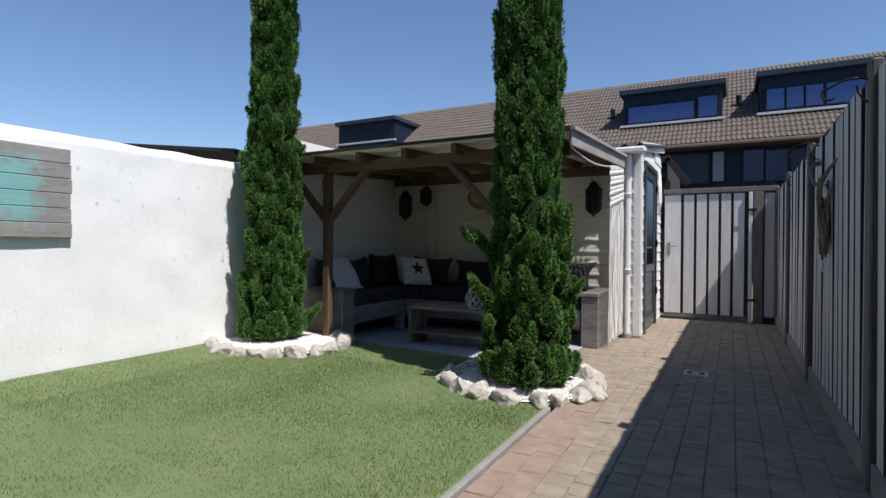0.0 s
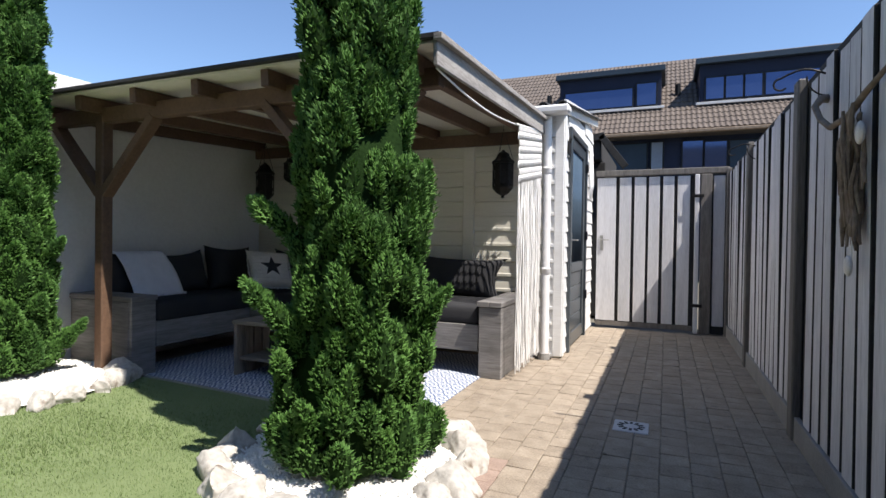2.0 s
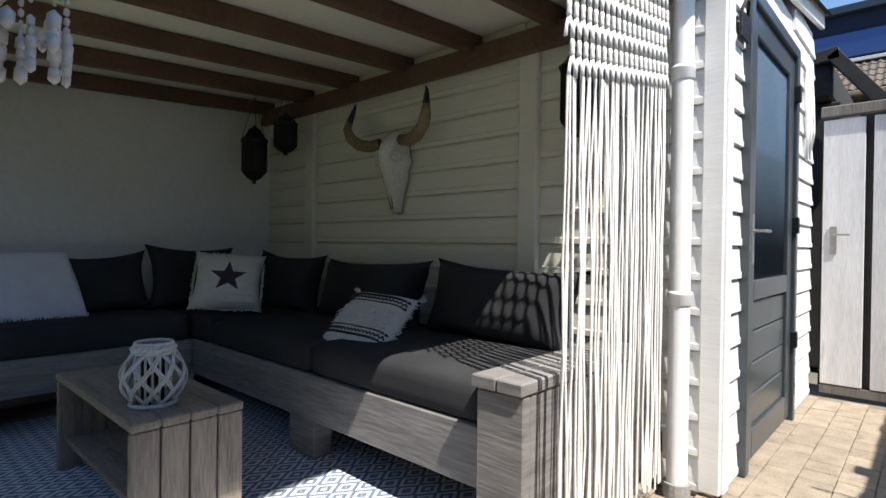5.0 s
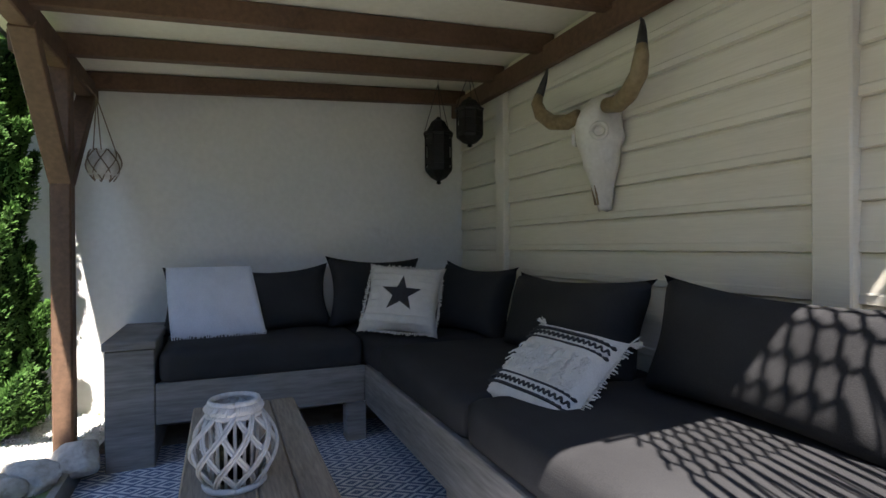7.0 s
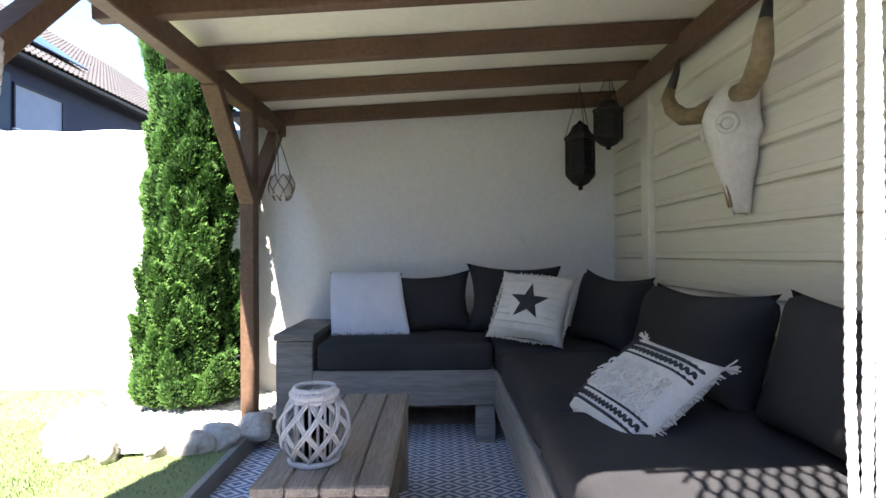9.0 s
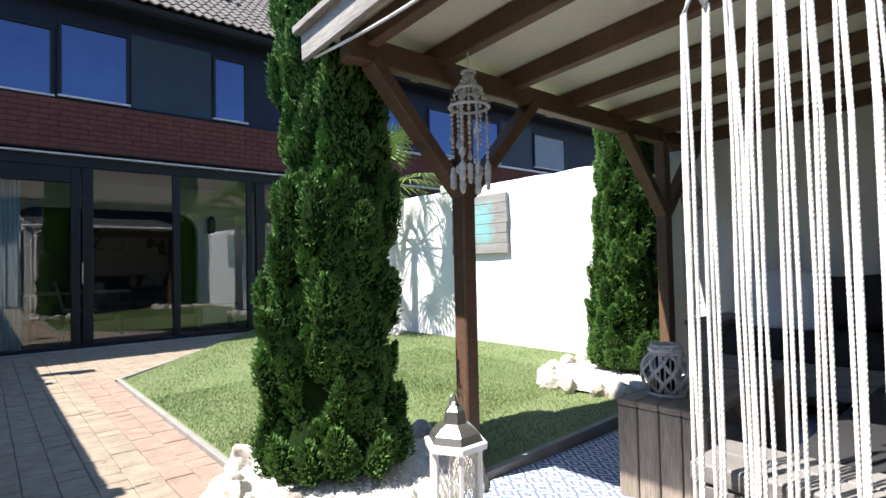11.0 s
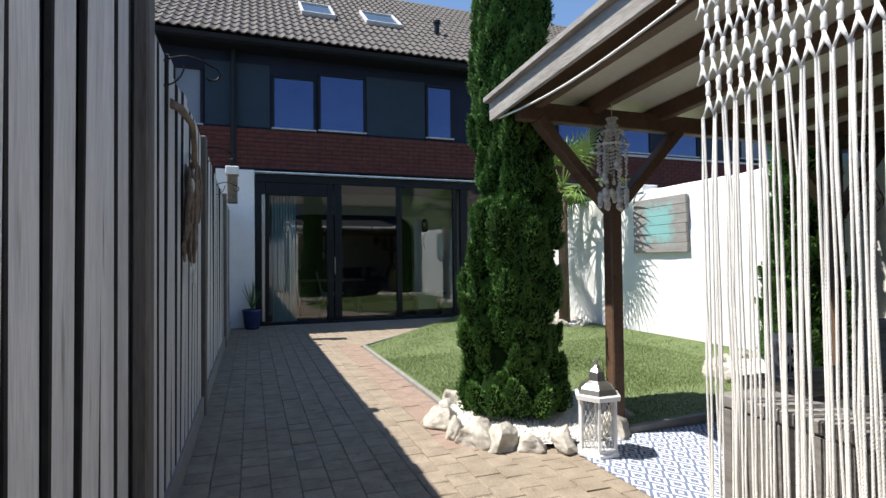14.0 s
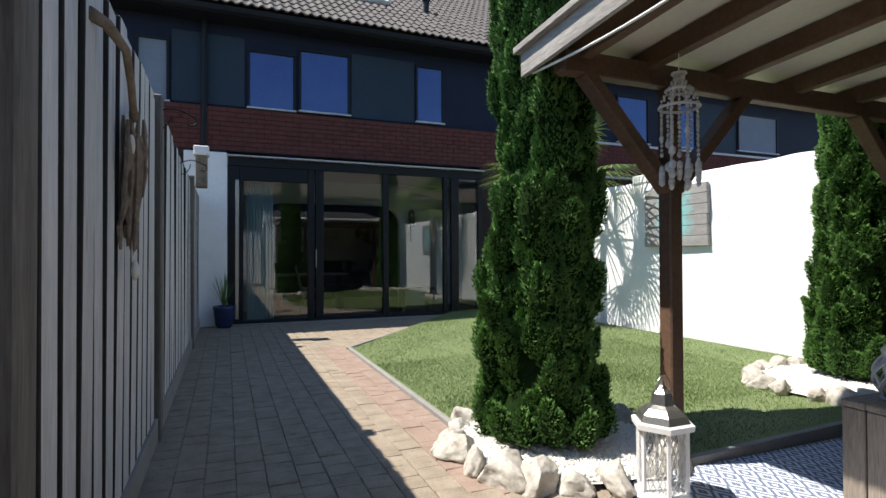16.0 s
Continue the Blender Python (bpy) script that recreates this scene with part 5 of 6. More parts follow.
for key, mat_ in (("buff", "paver"), ("red", "red_paver")):
    me = bpy.data.meshes.new("paver_field")
    me.from_pydata(far_v[key], [], far_f[key])
    me.materials.append(M[mat_])
    ob = new("paver_field", me)
    ob.parent = paving
    tagged(ob, "worn red brick edging pavers" if key == "red" else "worn buff concrete pavers", kind="stuff")
dr = thing("floor_drain", (-0.80, 5.48, 0), "square grey floor drain set into the paving", "drain")
bm = B()
box(bm, (-0.90, 5.38, -0.02), (-0.70, 5.58, 0.006), 0.004)
part("frame", bm, "lead", dr)
# near-black raised blocks imitate the shade of open drain slots
bm = B()
for k in range(12):
    a = k * math.pi / 6
    box(bm, (0.045, -0.008, 0.0061), (0.078, 0.008, 0.0085), 0, pose(-0.80, 5.48, 0, 0, 0, math.degrees(a)))
tagged(part("slot_ring", bm, "fence_dark", dr), kind="stuff")

# ---- turf blades ----
rg = random.Random(5)
v, f = [], []
for _ in range(150000):
    x = rg.uniform(-5.29, -1.68)
    y = rg.uniform(-2.0, 4.8)
    if rg.random() < 0.25:
        x, y = rg.uniform(-4.6, -1.68), rg.uniform(1.8, 4.2)
    if not in_lawn(x, y):
        continue
    z = lawn_z(x)
    a, h = rg.uniform(0, 6.283), rg.uniform(0.008, 0.019)
    w, t = 0.0026, rg.uniform(-0.010, 0.010)
    dx, dy = math.cos(a) * w, math.sin(a) * w
    i = len(v)
    v.extend([(x - dx, y - dy, z - 0.004), (x + dx, y + dy, z - 0.004), (x + t, y + rg.uniform(-.010, .010), z + h)])
    f.append((i, i + 1, i + 2))
me = bpy.data.meshes.new("turf_blades")
me.from_pydata(v, [], f)
me.materials.append(M["blade"])
tagged(new("turf_blades", me), "short green artificial grass blades", "grass", kind="stuff")


# ---- roof tiles ----
def tile_mesh(w=0.30, l=0.40):
    """One pantile: a wave across, a thick lower edge; local y climbs the slope."""
    bm = B()
    prof = [(0.0, 0.014), (0.03, 0.0), (0.065, 0.0), (0.10, 0.026), (0.128, 0.030), (0.15, 0.014), (0.18, 0.0), (0.215, 0.0), (0.25, 0.026), (0.278, 0.030), (0.30, 0.014)]
    lo = [bm.verts.new((a * w / 0.30, 0, b + 0.022)) for a, b in prof]
    hi = [bm.verts.new((a * w / 0.30, l, b)) for a, b in prof]
    un = [bm.verts.new((a * w / 0.30, 0, b)) for a, b in prof]
    for i in range(len(prof) - 1):
        bm.faces.new((lo[i], lo[i + 1], hi[i + 1], hi[i]))
        bm.faces.new((un[i], un[i + 1], lo[i + 1], lo[i]))
    return bm


def tiled(parent, base, rise, run, x0, x1, xa, xb, flip, mat_, length, step=0.345):
    """Rows of pantiles up a slope; those between xa and xb are single parts."""
    me = mesh_of("tile", tile_mesh(), mat_)
    ang = math.degrees(math.atan2(rise, run))
    turn = pose(0, 0, 0, 0, 0, 180) if flip else Matrix()
    v, f, made = [], [], 0
    src_v, src_f = [q.co.copy() for q in me.vertices], [tuple(q.vertices) for q in me.polygons]
    rows_n = int(length / step)
    for r in range(rows_n):
        k = 0
        x = x0
        while x < x1:
            m = Matrix.Translation((x, *base)) @ turn @ pose(0, 0, 0, ang) @ Matrix.Translation((0, r * step, 0.03 + random.uniform(0, .004)))
            if xa < x < xb and made < 300 and r < 14:
                made += 1
                ob = piece("tile", me, parent, m)
                ob.matrix_parent_inverse = Matrix.Translation(-Vector(parent.location))
            else:
                i = len(v)
                v.extend([tuple(m @ q) for q in src_v])
                f.extend([tuple(i + j for j in q) for q in src_f])
            x += 0.30
    m2 = bpy.data.meshes.new("tile_field")
    m2.from_pydata(v, [], f)
    m2.materials.append(M[mat_])
    ob = new("tile_field", m2)
    ob.parent = parent
    ob.matrix_parent_inverse = Matrix.Translation(-Vector(parent.location))
    tagged(ob, kind="stuff")


tiled(house, (HY + 0.30, 4.93), 3.77, 5.35, -22.0, 6.0, -5.0, 1.6, True, "tile", 6.5)
tiled(row, (FYB - 0.27, 4.56), 3.8, 5.25, -26.0, 14.0, 99, 100, False, "tile_far", 6.5)


def roof_pt(x, s, lift=0.09):
    """A point s metres up our own roof slope."""
    a = math.atan2(3.77, 5.35)
    return Vector((x, HY + 0.30 - s * math.cos(a) + lift * math.sin(a), 4.93 + s * math.sin(a) + lift * math.cos(a)))


SL = math.degrees(math.atan2(3.77, 5.35))
for x0, x1 in ((-1.95, -1.25), (-3.4, -2.6)):
    w_ = thing("roof_window", tuple(roof_pt((x0 + x1) / 2, 2.2)), "pale-framed skylight in the tiled roof", "skylight", "skylights", kind="structure")
    m = Matrix.Translation(roof_pt(0, 2.15)) @ pose(0, 0, 0, -SL)
    for lo, hi in (((x0, -0.05), (x1, 0.0)), ((x0, -1.05), (x1, -1.0)), ((x0, -1.0), (x0 + 0.05, -0.05)), ((x1 - 0.05, -1.0), (x1, -0.05))):
        bm = B()
        box(bm, (lo[0], lo[1], -0.05), (hi[0], hi[1], 0.05), 0.006, m)
        part("window_frame", bm, "lead", w_)
    bm = B()
    box(bm, (x0 + 0.05, -1.0, 0.0), (x1 - 0.05, -0.05, 0.02), 0, m)
    part("pane", bm, "door_glass", w_)
bm = B()
tube(bm, [roof_pt(-4.2, 2.1, -0.05), roof_pt(-4.2, 2.1, 0.0) + Vector((0, 0, 0.32))], 0.06, 10)
lathe(bm, [(0.06, 0.0), (0.09, 0.01), (0.09, 0.06), (0.03, 0.09)], roof_pt(-4.2, 2.1, 0) + Vector((0, 0, 0.3)), 10)
whole("vent_pipe", bm, "black_frame", "dark vent pipe standing on the tiled roof", "vent")
for x0 in (-12.0, -13.1, -14.2, -10.9):
    m = Matrix.Translation(roof_pt(x0, 0.9, 0.14)) @ pose(0, 0, 0, -SL)
    bm = B()
    box(bm, (0, -1.65, 0), (1.05, 0, 0.035), 0.004, m)
    whole("solar_panel", bm, "solar", "dark blue solar panel lying on the tiled roof", "solar panel", "solar panels")

# ---- dormers and windows across the lane ----
def dormer(x0, x1, z0, z1, panes, y=21.0):
    d = thing("dormer", ((x0 + x1) / 2, y, z0), "dark flat-roofed dormer on the tiled roof", "dormer", "far dormers", kind="structure")
    bm = B()
    box(bm, (x0, y, z0 - 0.3), (x1, y + 4.2, z1 - 0.18))
    part("body", bm, "navy", d)
    bm = B()
    box(bm, (x0 - 0.12, y - 0.18, z1 - 0.18), (x1 + 0.12, y + 4.2, z1), 0.01)
    part("roof", bm, "navy2", d)
    bm = B()
    box(bm, (x0 - 0.1, y - 0.10, z0 - 0.09), (x1 + 0.1, y - 0.005, z0 - 0.01), 0.006)
    part("flashing", bm, "lead", d)
    for a, b, lo, hi in panes:
        bm = B()
        box(bm, (a - 0.05, y - 0.04, lo - 0.05), (b + 0.05, y - 0.004, hi + 0.05), 0.006)
        fr_ = part("window_frame", bm, "black_frame", d)
        bm = B()
        box(bm, (a, y - 0.05, lo), (b, y - 0.042, hi))
        pn = part("pane", bm, "sky_pane", fr_)


dormer(-4.15, -0.86, 5.66, 6.95, [(-1.60, -1.02, 5.72, 6.42), (-3.95, -1.75, 5.72, 6.3)])
dormer(0.27, 4.2, 5.66, 7.02, [(0.46, 0.95, 5.74, 6.40), (1.02, 1.48, 5.74, 6.40), (1.55, 2.0, 5.74, 6.40), (2.1, 3.6, 5.74, 6.4)])
dormer(-17.7, -14.4, 6.1, 7.15, [])
for x0, x1, z0, z1, m_ in ((-2.4, -1.25, 3.3, 4.3, "navy2"), (-1.10, -0.78, 3.35, 4.32, "blind"), (-0.2, 0.35, 3.3, 4.3, "solar"), (0.42, 1.0, 3.3, 4.25, "solar"), (1.1, 2.2, 3.3, 4.25, "navy2"), (-3.6, -2.6, 3.3, 4.3, "solar")):
    w_ = thing("far_window", ((x0 + x1) / 2, FYB + 0.24, z0), "dark window in the house across the lane", "window", "far windows", kind="structure")
    bm = B()
    box(bm, (x0 - 0.05, FYB + 0.18, z0 - 0.05), (x1 + 0.05, FYB + 0.248, z1 + 0.05), 0.006)
    fr_ = part("window_frame", bm, "black_frame", w_)
    bm = B()
    box(bm, (x0, FYB + 0.16, z0), (x1, FYB + 0.178, z1))
    part("pane", bm, "sky_pane" if m_ == "solar" else m_, fr_)
bm = B()
prof = [(-0.5, 4.50), (-0.36, 4.46), (-0.34, 4.56), (-0.5, 4.58)]
box(bm, (-26, FYB - 0.42, 4.46), (14, FYB - 0.28, 4.56), 0.02)
part("gutter", bm, "drift", row)
for x in (-4.7, -0.35, 3.0, -9.5):
    bm = B()
    s_ = 2.3
    tube(bm, [(x, FYB + 1.9, 5.8), (x, FYB + 1.9, 6.55)], 0.09, 8)
    part("vent_pipe", bm, "black_frame", row)
# dark shed beyond the gate
ds = thing("dark_shed", (-3.2, 10.9, 0), "dark timber shed behind the garden gate", "shed")
bm = B()
box(bm, (-4.6, 10.55, 0.0), (-1.50, 13.0, 2.35), 0.01)
part("wall", bm, "fence_dark", ds)
bm = B()
beam(bm, (-1.55, 10.4, 2.72), (-1.2, 10.4, 2.25), 0.1, 0.12, up=(0, 1, 0))
beam(bm, (-1.9, 10.4, 2.66), (-1.5, 10.4, 2.72), 0.1, 0.12, up=(0, 1, 0))
part("verge", bm, "fence_dark", ds)
bm = B()
box(bm, (-4.6, 10.4, 2.36), (-1.55, 13.1, 2.66), 0.02)
part("roof", bm, "fence_dark", ds)
bm = B()
beam(bm, (-7.4, 4.35, 2.36), (-5.56, 4.75, 2.20), 0.9, 0.05, 0.004)
whole("neighbour_roof", bm, "bitumen", "dark flat roof edge behind the garden wall", "roof", kind="structure")

# ---- painted plank sign ----
def sign_material():
    """Grey driftwood with a soft round patch of worn teal paint."""
    m = M["grey_slat"].copy()
    m.name = "grey_plank_with_teal_paint"
    n, l = m.node_tree.nodes, m.node_tree.links
    b = n["Principled BSDF"]
    wood = b.inputs["Base Color"].links[0].from_socket
    tc, mp = n.new("ShaderNodeTexCoord"), n.new("ShaderNodeMapping")
    mp.inputs["Location"].default_value = (5.27, -2.05, -1.57)
    l.new(tc.outputs["Object"], mp.inputs["Vector"])
    ab = n.new("ShaderNodeVectorMath")
    ab.operation = "ABSOLUTE"
    l.new(mp.outputs[0], ab.inputs[0])
    sp = n.new("ShaderNodeSeparateXYZ")
    l.new(ab.outputs[0], sp.inputs[0])
    ln = n.new("ShaderNodeMath")
    ln.operation = "MAXIMUM"
    l.new(sp.outputs[1], ln.inputs[0])
    l.new(sp.outputs[2], ln.inputs[1])
    ns = n.new("ShaderNodeTexNoise")
    ns.inputs["Scale"].default_value, ns.inputs["Detail"].default_value = 14.0, 8.0
    l.new(tc.outputs["Object"], ns.inputs["Vector"])
    ad = n.new("ShaderNodeMath")
    ad.operation = "MULTIPLY_ADD"
    ad.inputs[1].default_value = 0.34
    l.new(ns.outputs["Fac"], ad.inputs[0])
    l.new(ln.outputs[0], ad.inputs[2])
    mr = n.new("ShaderNodeMapRange")
    mr.inputs["From Min"].default_value, mr.inputs["From Max"].default_value = 0.33, 0.46
    mr.inputs["To Min"].default_value, mr.inputs["To Max"].default_value = 0.62, 0.0
    l.new(ad.outputs[0], mr.inputs["Value"])
    mx = n.new("ShaderNodeMix")
    mx.data_type = "RGBA"
    mx.inputs["B"].default_value = (0.16, 0.52, 0.52, 1)
    l.new(wood, mx.inputs["A"])
    l.new(mr.outputs[0], mx.inputs["Factor"])
    l.new(mx.outputs["Result"], b.inputs["Base Color"])
    return m


M["sign_plank"] = sign_material()
sg = thing("plank_sign", (-5.29, 2.05, 1.2), "grey plank sign with worn teal lettering patch", "sign")
for k in range(6):
    bm = B()
    z = 1.19 + 0.12 * k
    box(bm, (-5.32, 1.56 + 0.01 * (k % 2), z), (-5.272, 2.53 - 0.006 * (k % 3), z + 0.116), 0.004)
    part("plank", bm, "sign_plank", sg)

# ---- skull with horns ----
sk = thing("horned_skull", (-3.48, 7.15, 1.25), "bleached horned cattle skull hung on the board wall", "skull")
bm = B()
prof = [(1.255, 0.020, 0.03), (1.30, 0.027, 0.04), (1.36, 0.038, 0.055), (1.42, 0.058, 0.07), (1.46, 0.076, 0.085), (1.50, 0.083, 0.09), (1.54, 0.088, 0.10), (1.57, 0.106, 0.108), (1.60, 0.118, 0.11), (1.635, 0.102, 0.118), (1.68, 0.094, 0.108), (1.72, 0.102, 0.09), (1.76, 0.085, 0.07), (1.785, 0.045, 0.045)]
rings = []
for z, w, d in prof:
    rings.append([bm.verts.new((-3.48 + w * math.cos(a), 7.17 - max(0.0, d * 1.35 * math.sin(a)) + 0.02 * (math.sin(a) < 0), z + 0.02 * noise.noise(Vector((a, z * 9, 0))))) for a in [2 * math.pi * k / 20 for k in range(20)]])
for p_, q_ in zip(rings, rings[1:]):
    for k in range(20):
        bm.faces.new((p_[k], q_[k], q_[(k + 1) % 20], p_[(k + 1) % 20]))
bm.faces.new(rings[0])
bm.faces.new(rings[-1][::-1])
part("skull", bm, "bone", sk, smooth=True)
for s in (-1, 1):
    bm = B()
    ctr = Vector((-3.48 + s * 0.088, 7.062, 1.605))
    out_ = Vector((s * 0.75, -0.66, 0.05)).normalized()
    e1, e2 = out_.cross(Vector((0, 0, 1))).normalized(), Vector((0, 0, 1))
    tube(bm, [ctr + (e1 * math.cos(2 * math.pi * k / 16) + e2 * math.sin(2 * math.pi * k / 16)) * 0.033 for k in range(17)], 0.011, 7)
    part("eye_ring", bm, "bone", sk, smooth=True)
    # raised brown bar stands in for the shade in the nasal groove
    bm = B()
    beam(bm, (-3.48 + s * 0.009, 7.118, 1.28), (-3.48 + s * 0.012, 7.095, 1.39), 0.006, 0.012, 0.002)
    part("nostril", bm, "horn", sk)
    reach = 1.07 if s > 0 else 0.96
    pts = [(0.10, 7.09, 1.715), (0.18, 7.08, 1.70), (0.27, 7.05, 1.715), (0.345, 7.03, 1.77), (0.368, 7.02, 1.83), (0.360, 7.03, 1.875)]
    bm = B()
    tube(bm, [(-3.48 + s * a * reach, b, c) for a, b, c in pts], [0.034, 0.038, 0.039, 0.036, 0.030, 0.0235], 12)
    horn_ = part("horn", bm, "horn", sk, smooth=True)
    bm = B()
    tube(bm, [(-3.48 + s * a * reach, b, c) for a, b, c in ((0.360, 7.03, 1.87), (0.345, 7.05, 1.94), (0.335, 7.06, 1.985), (0.325, 7.06, 2.005))], [0.024, 0.017, 0.009, 0.003], 10)
    part("horn_tip", bm, "horn_tip", horn_, "black horn tip", smooth=True)


# ---- lanterns ----
def hanging_lantern(x, y, top, h, r, hook):
    t = thing("hanging_lantern", (x, y, top - h), "black pierced metal lantern hanging under the roof", "lantern", "hanging lanterns")
    z = top - h
    bm = B()
    lathe(bm, [(0.006, 0), (0.018, 0.02 * h), (0.012, 0.05 * h), (r * 0.55, 0.10 * h), (r * 0.95, 0.2 * h), (r, 0.24 * h)], (x, y, z), 8)
    part("bottom_bowl", bm, "black_iron", t)
    bm = B()
    lathe(bm, [(r * 0.82, 0.24 * h), (r * 0.82, 0.72 * h)], (x, y, z), 8)
    part("glass_body", bm, "black_iron", t, "dark lantern glass")
    for k in range(8):
        a = 2 * math.pi * k / 8
        bm = B()
        tube(bm, [(x + r * 0.93 * math.cos(a), y + r * 0.93 * math.sin(a), z + 0.22 * h), (x + r * 0.93 * math.cos(a), y + r * 0.93 * math.sin(a), z + 0.74 * h)], 0.006, 5)
        part("bar", bm, "black_iron", t)
    bm = B()
    for k in range(8):
        a = 2 * math.pi * (k + 0.5) / 8
        for zz in (0.34, 0.62):
            box(bm, (-0.004, -r * 0.3, -0.02), (0.004, r * 0.3, 0.02), 0.002, pose(x + r * 0.86 * math.cos(a), y + r * 0.86 * math.sin(a), z + zz * h, 0, 0, math.degrees(a)))
    tagged(part("filigree", bm, "black_iron", t), kind="stuff")
    bm = B()
    lathe(bm, [(r * 1.05, 0.72 * h), (r * 1.08, 0.745 * h), (r * 0.8, 0.80 * h), (r * 0.62, 0.86 * h), (r * 0.5, 0.92 * h), (r * 0.18, 0.97 * h), (0.008, h)], (x, y, z), 8)
    lid_ = part("lid", bm, "black_iron", t)
    for k in range(3):
        a = 2 * math.pi * k / 3 + 0.4
        bm = B()
        tube(bm, [(x + r * math.cos(a), y + r * math.sin(a), z + 0.74 * h), (x, y, hook - 0.05)], 0.0025, 4)
        part("chain", bm, "black_iron", lid_)
    bm = B()
    tube(bm, [(x, y, hook - 0.06), (x, y, hook)], 0.003, 4)
    part("hook", bm, "steel", t)


hanging_lantern(-4.80, 6.86, 1.965, 0.455, 0.10, 2.235)
hanging_lantern(-4.50, 6.95, 2.03, 0.315, 0.09, 2.235)
hanging_lantern(-2.07, 7.0, 1.985, 0.46, 0.105, 2.235)

# wicker candle holder on the table
wk = thing("wicker_lantern", (-3.03, 5.53, 0.447), "whitewashed woven candle holder on the coffee table", "lantern")
cxy = Vector((-3.03, 5.53, 0))


def wr(s):
    return 0.058 + 0.052 * math.sin(math.pi * (0.1 + 0.83 * s)) ** 1.1


for d_ in (-1, 1):
    for k in range(9):
        bm = B()
        for off_ in (-0.05, 0.05):
            pts = []
            for i in range(15):
                s = i / 14
                a = 2 * math.pi * k / 9 + off_ + d_ * 1.35 * s
                rr_ = wr(s) + 0.003 * d_
                pts.append(cxy + Vector((rr_ * math.cos(a), rr_ * math.sin(a), 0.462 + 0.185 * s)))
            tube(bm, pts, 0.0043, 5)
        part("withe", bm, "wicker", wk, smooth=True)
for k in range(16):
    a = 2 * math.pi * k / 16
    bm = B()
    tube(bm, [cxy + Vector((0.058 * math.cos(a), 0.058 * math.sin(a), 0.455)), cxy + Vector((0.062 * math.cos(a), 0.062 * math.sin(a), 0.65))], 0.0048, 5)
    part("stake", bm, "wicker", wk, smooth=True)
bm = B()
rw = random.Random(5)
for k in range(70):
    a = 2 * math.pi * k / 70
    tube(bm, [cxy + Vector((0.062 * math.cos(a), 0.062 * math.sin(a), 0.638)), cxy + Vector((0.075 * math.cos(a + 0.12), 0.075 * math.sin(a + 0.12), 0.66 + rw.uniform(-.004, .004))), cxy + Vector((0.056 * math.cos(a + 0.25), 0.056 * math.sin(a + 0.25), 0.678))], 0.005, 5)
part("plaited_collar", bm, "wicker", wk, smooth=True)
for z, r, th in ((0.455, 0.076, 0.009), (0.643, 0.068, 0.009), (0.676, 0.062, 0.008)):
    bm = B()
    tube(bm, [cxy + Vector((r * math.cos(2 * math.pi * k / 24), r * math.sin(2 * math.pi * k / 24), z)) for k in range(25)], th, 6)
    part("rim", bm, "wicker", wk, smooth=True)
bm = B()
lathe(bm, [(0.038, 0.456), (0.046, 0.465), (0.046, 0.62), (0.043, 0.622), (0.043, 0.475), (0.01, 0.473)], cxy, 18)
part("glass_cup", bm, "window", wk, "clear glass candle cup", smooth=True)

# white metal floor lantern
fl = thing("floor_lantern", (-2.11, 5.08, 0.01), "white hexagonal metal lantern with a steel dome", "lantern")
c_ = (-2.11, 5.08, 0)
bm = B()
lathe(bm, [(0.125, 0.011), (0.125, 0.03), (0.112, 0.035), (0.112, 0.05)], c_, 6)
part("base", bm, "white_paint", fl)
for k in range(6):
    a = 2 * math.pi * k / 6
    bm = B()
    beam(bm, (c_[0] + 0.105 * math.cos(a), c_[1] + 0.105 * math.sin(a), 0.05), (c_[0] + 0.105 * math.cos(a), c_[1] + 0.105 * math.sin(a), 0.32), 0.016, 0.016, 0.002, up=(math.cos(a), math.sin(a), 0))
    part("upright", bm, "white_paint", fl)
    am = a + math.pi / 6
    mid = Vector((c_[0] + 0.09 * math.cos(am), c_[1] + 0.09 * math.sin(am), 0))
    tg = Vector((-math.sin(am), math.cos(am), 0))
    bm = B()
    for i in range(-4, 5):
        for s in (-1, 1):
            u0, u1 = i * 0.028 - s * 0.056, i * 0.028 + s * 0.056
            za, zb = 0.06, 0.31
            pts = []
            for q in range(7):
                u = u0 + (u1 - u0) * q / 6
                u = ((u + 0.042) % 0.168)
                u = u - 0.042 if u < 0.084 else 0.126 - u
                pts.append(mid + tg * u + Vector((0, 0, za + (zb - za) * q / 6)))
            tube(bm, pts, 0.0022, 4)
    tagged(part("lattice", bm, "white_paint", fl), kind="stuff")
bm = B()
lathe(bm, [(0.135, 0.32), (0.138, 0.345), (0.125, 0.35)], c_, 6)
part("rim", bm, "white_paint", fl)
bm = B()
lathe(bm, [(0.118, 0.351), (0.105, 0.38), (0.075, 0.405), (0.05, 0.42), (0.045, 0.45), (0.042, 0.47), (0.022, 0.49), (0.012, 0.505), (0.004, 0.53)], c_, 6)
dome_ = part("dome", bm, "steel", fl, "brushed steel dome")
bm = B()
tube(bm, [(c_[0] + 0.038 * math.cos(a), c_[1] + 0.01, 0.50 + 0.045 * math.sin(a)) for a in [math.pi * k / 10 - 0.3 for k in range(14)]], 0.003, 5)
part("ring", bm, "steel", dome_)

